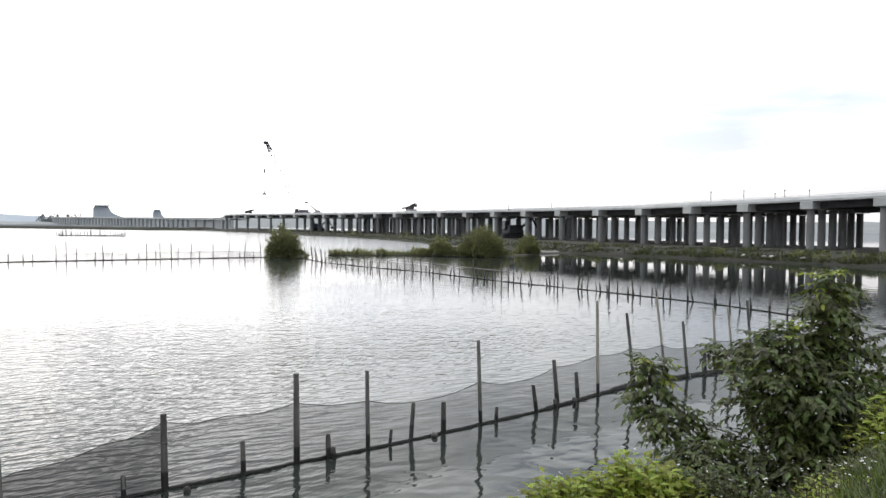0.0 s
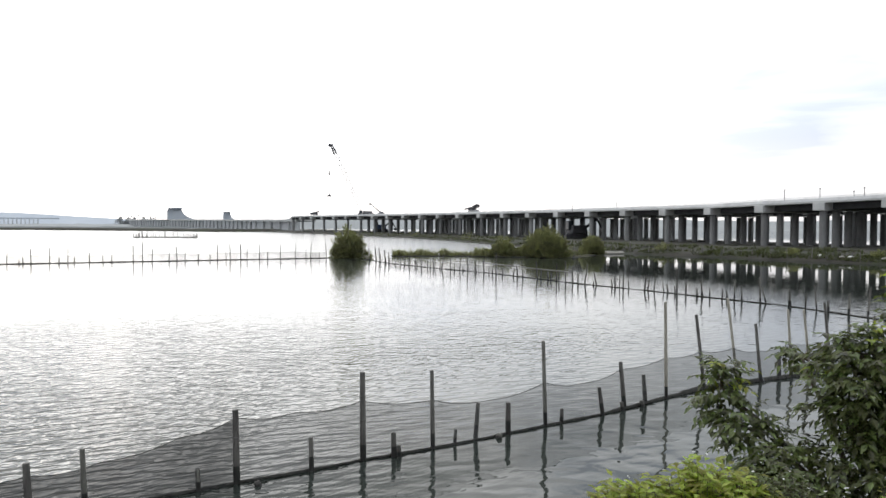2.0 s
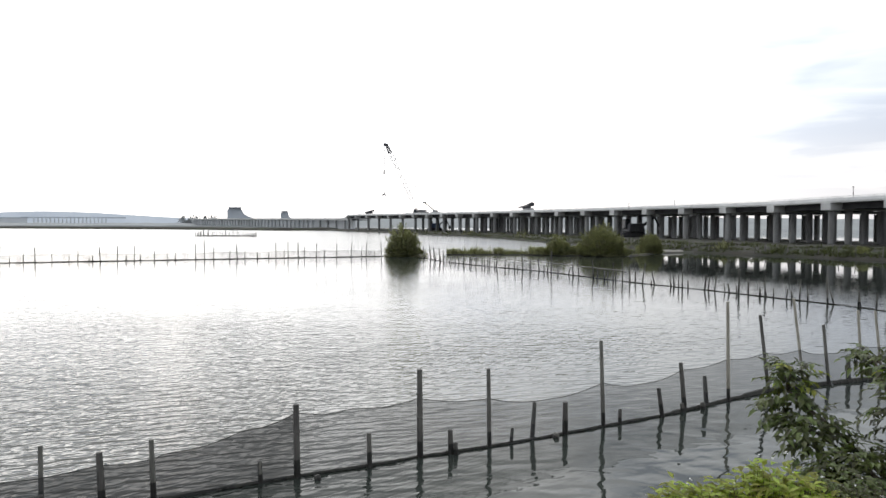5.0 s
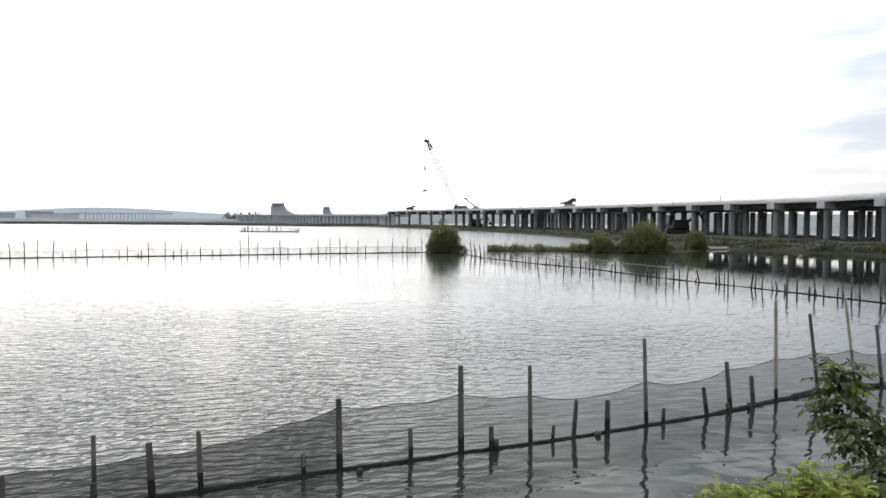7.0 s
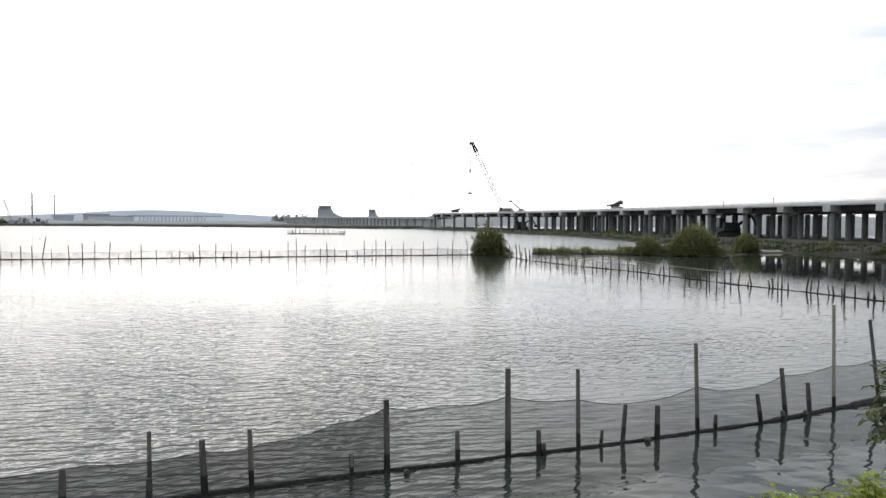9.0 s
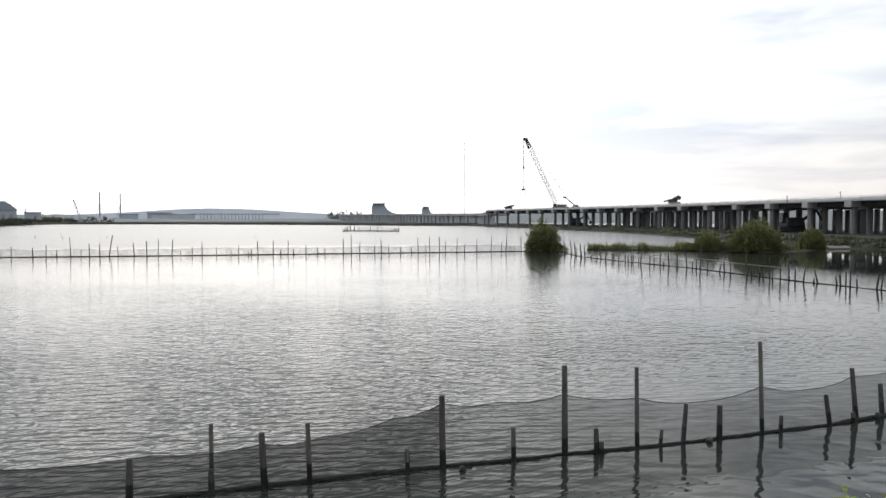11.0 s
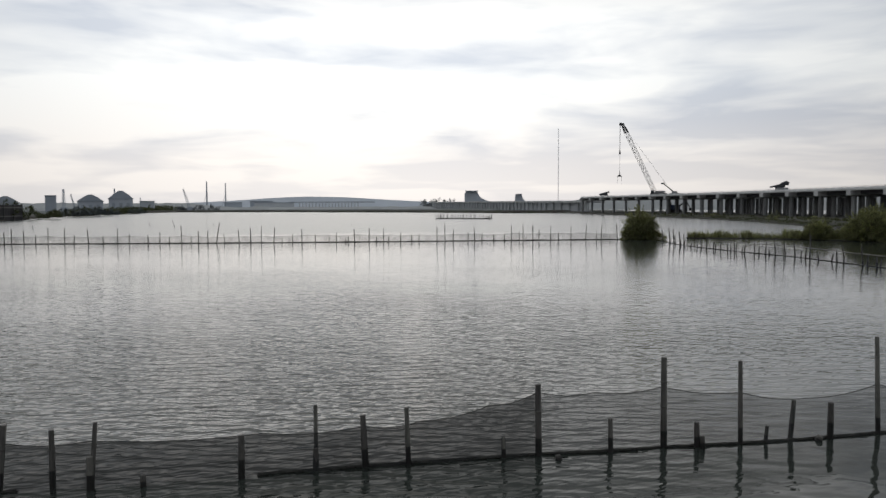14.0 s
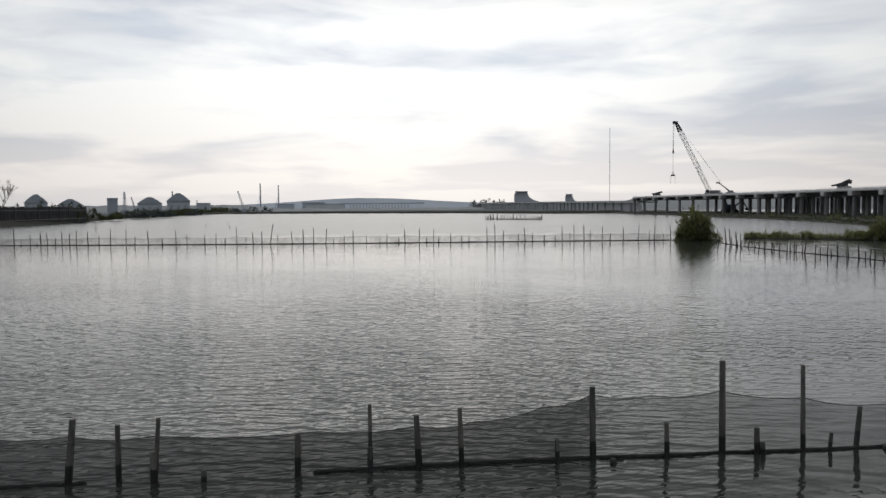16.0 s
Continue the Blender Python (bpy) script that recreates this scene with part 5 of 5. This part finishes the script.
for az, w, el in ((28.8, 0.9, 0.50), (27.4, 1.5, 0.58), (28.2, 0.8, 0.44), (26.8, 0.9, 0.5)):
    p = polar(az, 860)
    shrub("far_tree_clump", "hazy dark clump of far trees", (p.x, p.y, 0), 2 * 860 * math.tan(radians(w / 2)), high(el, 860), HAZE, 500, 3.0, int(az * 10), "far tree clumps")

# far white bridge piers
bridge = thing("far_bridge", "hazy far road bridge on pale piers", "bridge", polar(36, 1150))
for k in range(22):
    bm = bmesh.new()
    a, b = polar(39.4 - k * 0.3, 1150, 10.2), polar(39.4 - (k + 1) * 0.3, 1150, 10.2)
    d = b - a
    block(bm, (a + b) * 0.5, (d.length * 0.995, 8, 1.8), math.atan2(d.y, d.x))
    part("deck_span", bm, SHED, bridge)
for k in range(19):
    bm = bmesh.new()
    p = polar(38.6 - k * 0.25, 1145)
    block(bm, (p.x, p.y, 4.6), (1.9, 2.5, 9.2), radians(36), 0.9, 0.1)
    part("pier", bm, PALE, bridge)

# chimneys, masts and far lattice cranes
for az, el, w in ((45.43, 1.92, 0.9), (44.08, 1.80, 0.75)):
    p = polar(az, 820)
    ob = thing("pile_rig", "tall dark far mast of a piling rig", "mast", p, "far masts")
    bm = bmesh.new()
    tube(bm, p, p + Vector((0, 0, high(el, 820))), w, w * 0.7, 8)
    part("mast", bm, ROOF, ob)
    bm = bmesh.new()
    q = polar(az + 0.35, 820)
    tube(bm, q, p + Vector((0, 0, high(el, 820) * 0.62)), 0.22, 0.2, 5)
    block(bm, (q + p) * 0.5 + Vector((0, 0, 2)), (6, 3, 4), 0.8, 0.8, 0.3)
    part("brace", bm, ROOF, ob)
for az, az1, el, w in ((55.2 - 0.2, 55.0, 1.30, 2.2), (54.25, 54.55, 0.95, 1.4), (51.75, 51.75, 1.35, 1.2), (46.6, 47.1, 1.35, 2.0), (50.0, 50.05, 0.7, 0.9)):
    p, q = polar(az, 640), polar(az1, 640, high(el, 640))
    ob = thing("far_crane", "thin hazy far lattice crane", "crane", p, "far masts")
    bm = bmesh.new()
    lattice(bm, p, q, w, w * 0.4, 9, 0.16)
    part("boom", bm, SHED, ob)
    bm = bmesh.new()
    block(bm, p + Vector((0, 0, 1.8)), (5, 4, 3.6), 0.5, 0.8, 0.2)
    part("base", bm, ROOF, ob)
p = polar(18.45, 600)
mast = thing("radio_mast", "very thin tall hazy radio mast", "mast", p)
bm = bmesh.new()
lattice(bm, p, p + Vector((0, 0, high(5.9, 600))), 0.35, 0.25, 40, 0.05)
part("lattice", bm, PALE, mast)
bm = bmesh.new()
block(bm, p + Vector((0, 0, 0.5)), (2, 2, 1.0), 0, 0.8, 0.1)
part("plinth", bm, PALE, mast)

# dark slatted fence of the left shore, with scrub and a bare tree
wall = thing("slatted_fence", "long dark weathered slatted pond fence", "fence", (-180, 107, 0))
F0, F1 = Vector((-150, 62, 0)), Vector((-205.4, 130.6, 0))
d = F1 - F0
turn = math.atan2(d.y, d.x)
count = 100
bm = bmesh.new()
block(bm, (0, 0, 2.2), (d.length / count * 1.9, 0.10, 4.5), turn, 1.0, 0.02)
bm.verts.ensure_lookup_table()
slat = mesh_of(bm, "slat", SLAT)
r = random.Random(90)
for k in range(count // 2):
    p = F0 + d * ((k + 0.5) / (count / 2))
    s_ = part("slat", slat, None, wall)
    s_.location = (p.x + 180, p.y - 107, r.uniform(-0.25, 0.1))
for z in (1.2, 3.6):
    bm = bmesh.new()
    block(bm, (F0 + F1) * 0.5 + Vector((0.3, -0.2, z)), (d.length, 0.12, 0.2), turn)
    part("rail", bm, WET, wall)
for k in range(14):
    p = F0 + d * (k / 13) + Vector((0.35, -0.25, 0))
    bm = bmesh.new()
    tube(bm, p, p + Vector((0, 0, 4.7)), 0.14, 0.12, 6)
    part("post", bm, WET, wall)
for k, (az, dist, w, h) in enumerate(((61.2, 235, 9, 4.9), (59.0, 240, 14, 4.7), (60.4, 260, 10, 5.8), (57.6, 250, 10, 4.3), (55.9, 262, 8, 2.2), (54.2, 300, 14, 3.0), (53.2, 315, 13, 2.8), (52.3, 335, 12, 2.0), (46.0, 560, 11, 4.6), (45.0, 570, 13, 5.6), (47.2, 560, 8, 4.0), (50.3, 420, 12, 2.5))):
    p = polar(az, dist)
    # from 300 m out the scrub takes FARLAND, with haze painted in
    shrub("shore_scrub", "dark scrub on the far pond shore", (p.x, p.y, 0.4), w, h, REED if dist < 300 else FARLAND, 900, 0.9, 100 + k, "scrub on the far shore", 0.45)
# a low dark hedge of scrub along the shore beyond the fence's end
r = random.Random(140)
for k in range(17):
    az = 54.6 - k * 0.42
    far = 1.0 / (0.00308 - 0.000236 * (54.5 - az)) + 7.0
    p = polar(az + r.uniform(-0.1, 0.1), far)
    shrub("shore_scrub", "low dark scrub on the far pond shore", (p.x, p.y, 0.2), far * r.uniform(0.022, 0.034), 1.3 + far * r.uniform(0.002, 0.0055), REED, 420, 0.0032 * far, 150 + k, "scrub on the far shore", 0.4)


def bare_tree(at, height, seed):
    r = random.Random(seed)
    at = Vector(at)
    ob = thing("bare_tree", "bare leafless grey tree behind the fence", "tree", at)
    bm = bmesh.new()

    def grow(p, way, length, rad, depth):
        q = p + way * length
        tube(bm, p, q, rad, rad * 0.65, 5, caps=False)
        if depth:
            for j in range(3 if depth > 2 else 4):
                w = (way + ball_point(r) * 0.75 + Vector((0, 0, 0.25))).normalized()
                grow(q, w, length * r.uniform(0.6, 0.85), rad * 0.6, depth - 1)

    grow(at, Vector((0, 0, 1)), height * 0.25, 0.22, 5)
    part("trunk", bm, BARK, ob)


bare_tree(polar(62.7, 230), 13.0, 5)


# ---- machines parked under the viaduct, and pale litter of the bank ----
def digger_under(name, label, at, k, paint):
    at = Vector(at)
    ob = thing(name, label, "machine", at)
    bm = bmesh.new()
    block(bm, at + Vector((0, 0, 1.7)) * k, (3.4 * k, 2.4 * k, 1.5 * k), 0.5, 0.85, 0.15)
    body = part("body", bm, paint, ob)
    bm = bmesh.new()
    block(bm, at + Vector((-1.3, -0.6, 2.4)) * k, (1.2 * k, 1.1 * k, 1.6 * k), 0.5, 0.85, 0.1)
    part("cab", bm, GLASS, body)
    for o in (-1.0, 1.0):
        bm = bmesh.new()
        block(bm, at + Vector((0.5 * o, o, 0.5)) * k, (4.0 * k, 0.6 * k, 0.9 * k), 0.5, 0.9, 0.15)
        part("crawler_track", bm, MACHINE, ob)
    bm = bmesh.new()
    tube(bm, at + Vector((1.5, 0, 2.0)) * k, at + Vector((3.6, 0.5, 3.6)) * k, 0.28 * k, 0.2 * k, 6)
    tube(bm, at + Vector((3.6, 0.5, 3.6)) * k, at + Vector((4.8, 0.8, 1.4)) * k, 0.2 * k, 0.15 * k, 6)
    block(bm, at + Vector((4.8, 0.8, 1.0)) * k, (0.9 * k, 0.9 * k, 0.8 * k), 0.5, 0.7, 0.08)
    part("arm", bm, MACHINE, ob)


BLUE = material("faded blue paint", (0.05, 0.08, 0.16), (0.09, 0.13, 0.22), 0.6, 2.0, 20.0, 0.2)
digger_under("parked_digger", "dark excavator parked under the viaduct", (14.5, 151.0, 0.7), 1.15, MACHINE)
digger_under("parked_digger", "blue piling machine parked under the viaduct", (-45.0, 259.0, 0.8), 1.1, BLUE)
bm = bmesh.new()
ribbon(bm, [(11.4, 89.4, 0), (12.4, 90.0, 0), (13.4, 90.7, 0), (14.2, 91.4, 0)], [(0.9, -0.2), (0.5, 0.20), (0.0, 0.36), (-0.6, 0.22), (-1.2, -0.1)])
for v in bm.verts:
    v.co.z += 0.12 * noise.noise((v.co.x, v.co.y, 0))
tagged(part("sand_heap", bm, SAND, None, smooth=True), "low pale heap of sand on the bank", "sand")
r = random.Random(120)
for k in range(7):
    p = Vector((r.uniform(31, 39), 0, 0))
    p.y = 74.5 - (p.x - 31.3) * 1.35 + r.uniform(1.0, 3.0)
    bag = thing("litter_sack", "crumpled pale sack lying on the bank", "sack", (p.x, p.y, 0.45), "litter on the bank")
    bm = bmesh.new()
    bmesh.ops.create_icosphere(bm, subdivisions=2, radius=0.22)
    for v in bm.verts:
        v.co = Vector((v.co.x * 1.5, v.co.y, v.co.z * 0.55)) * (1 + 0.35 * noise.noise(v.co * 5 + p)) + Vector((p.x, p.y, 0.5))
    part("sack", bm, PETAL if k % 2 else SAND, bag)
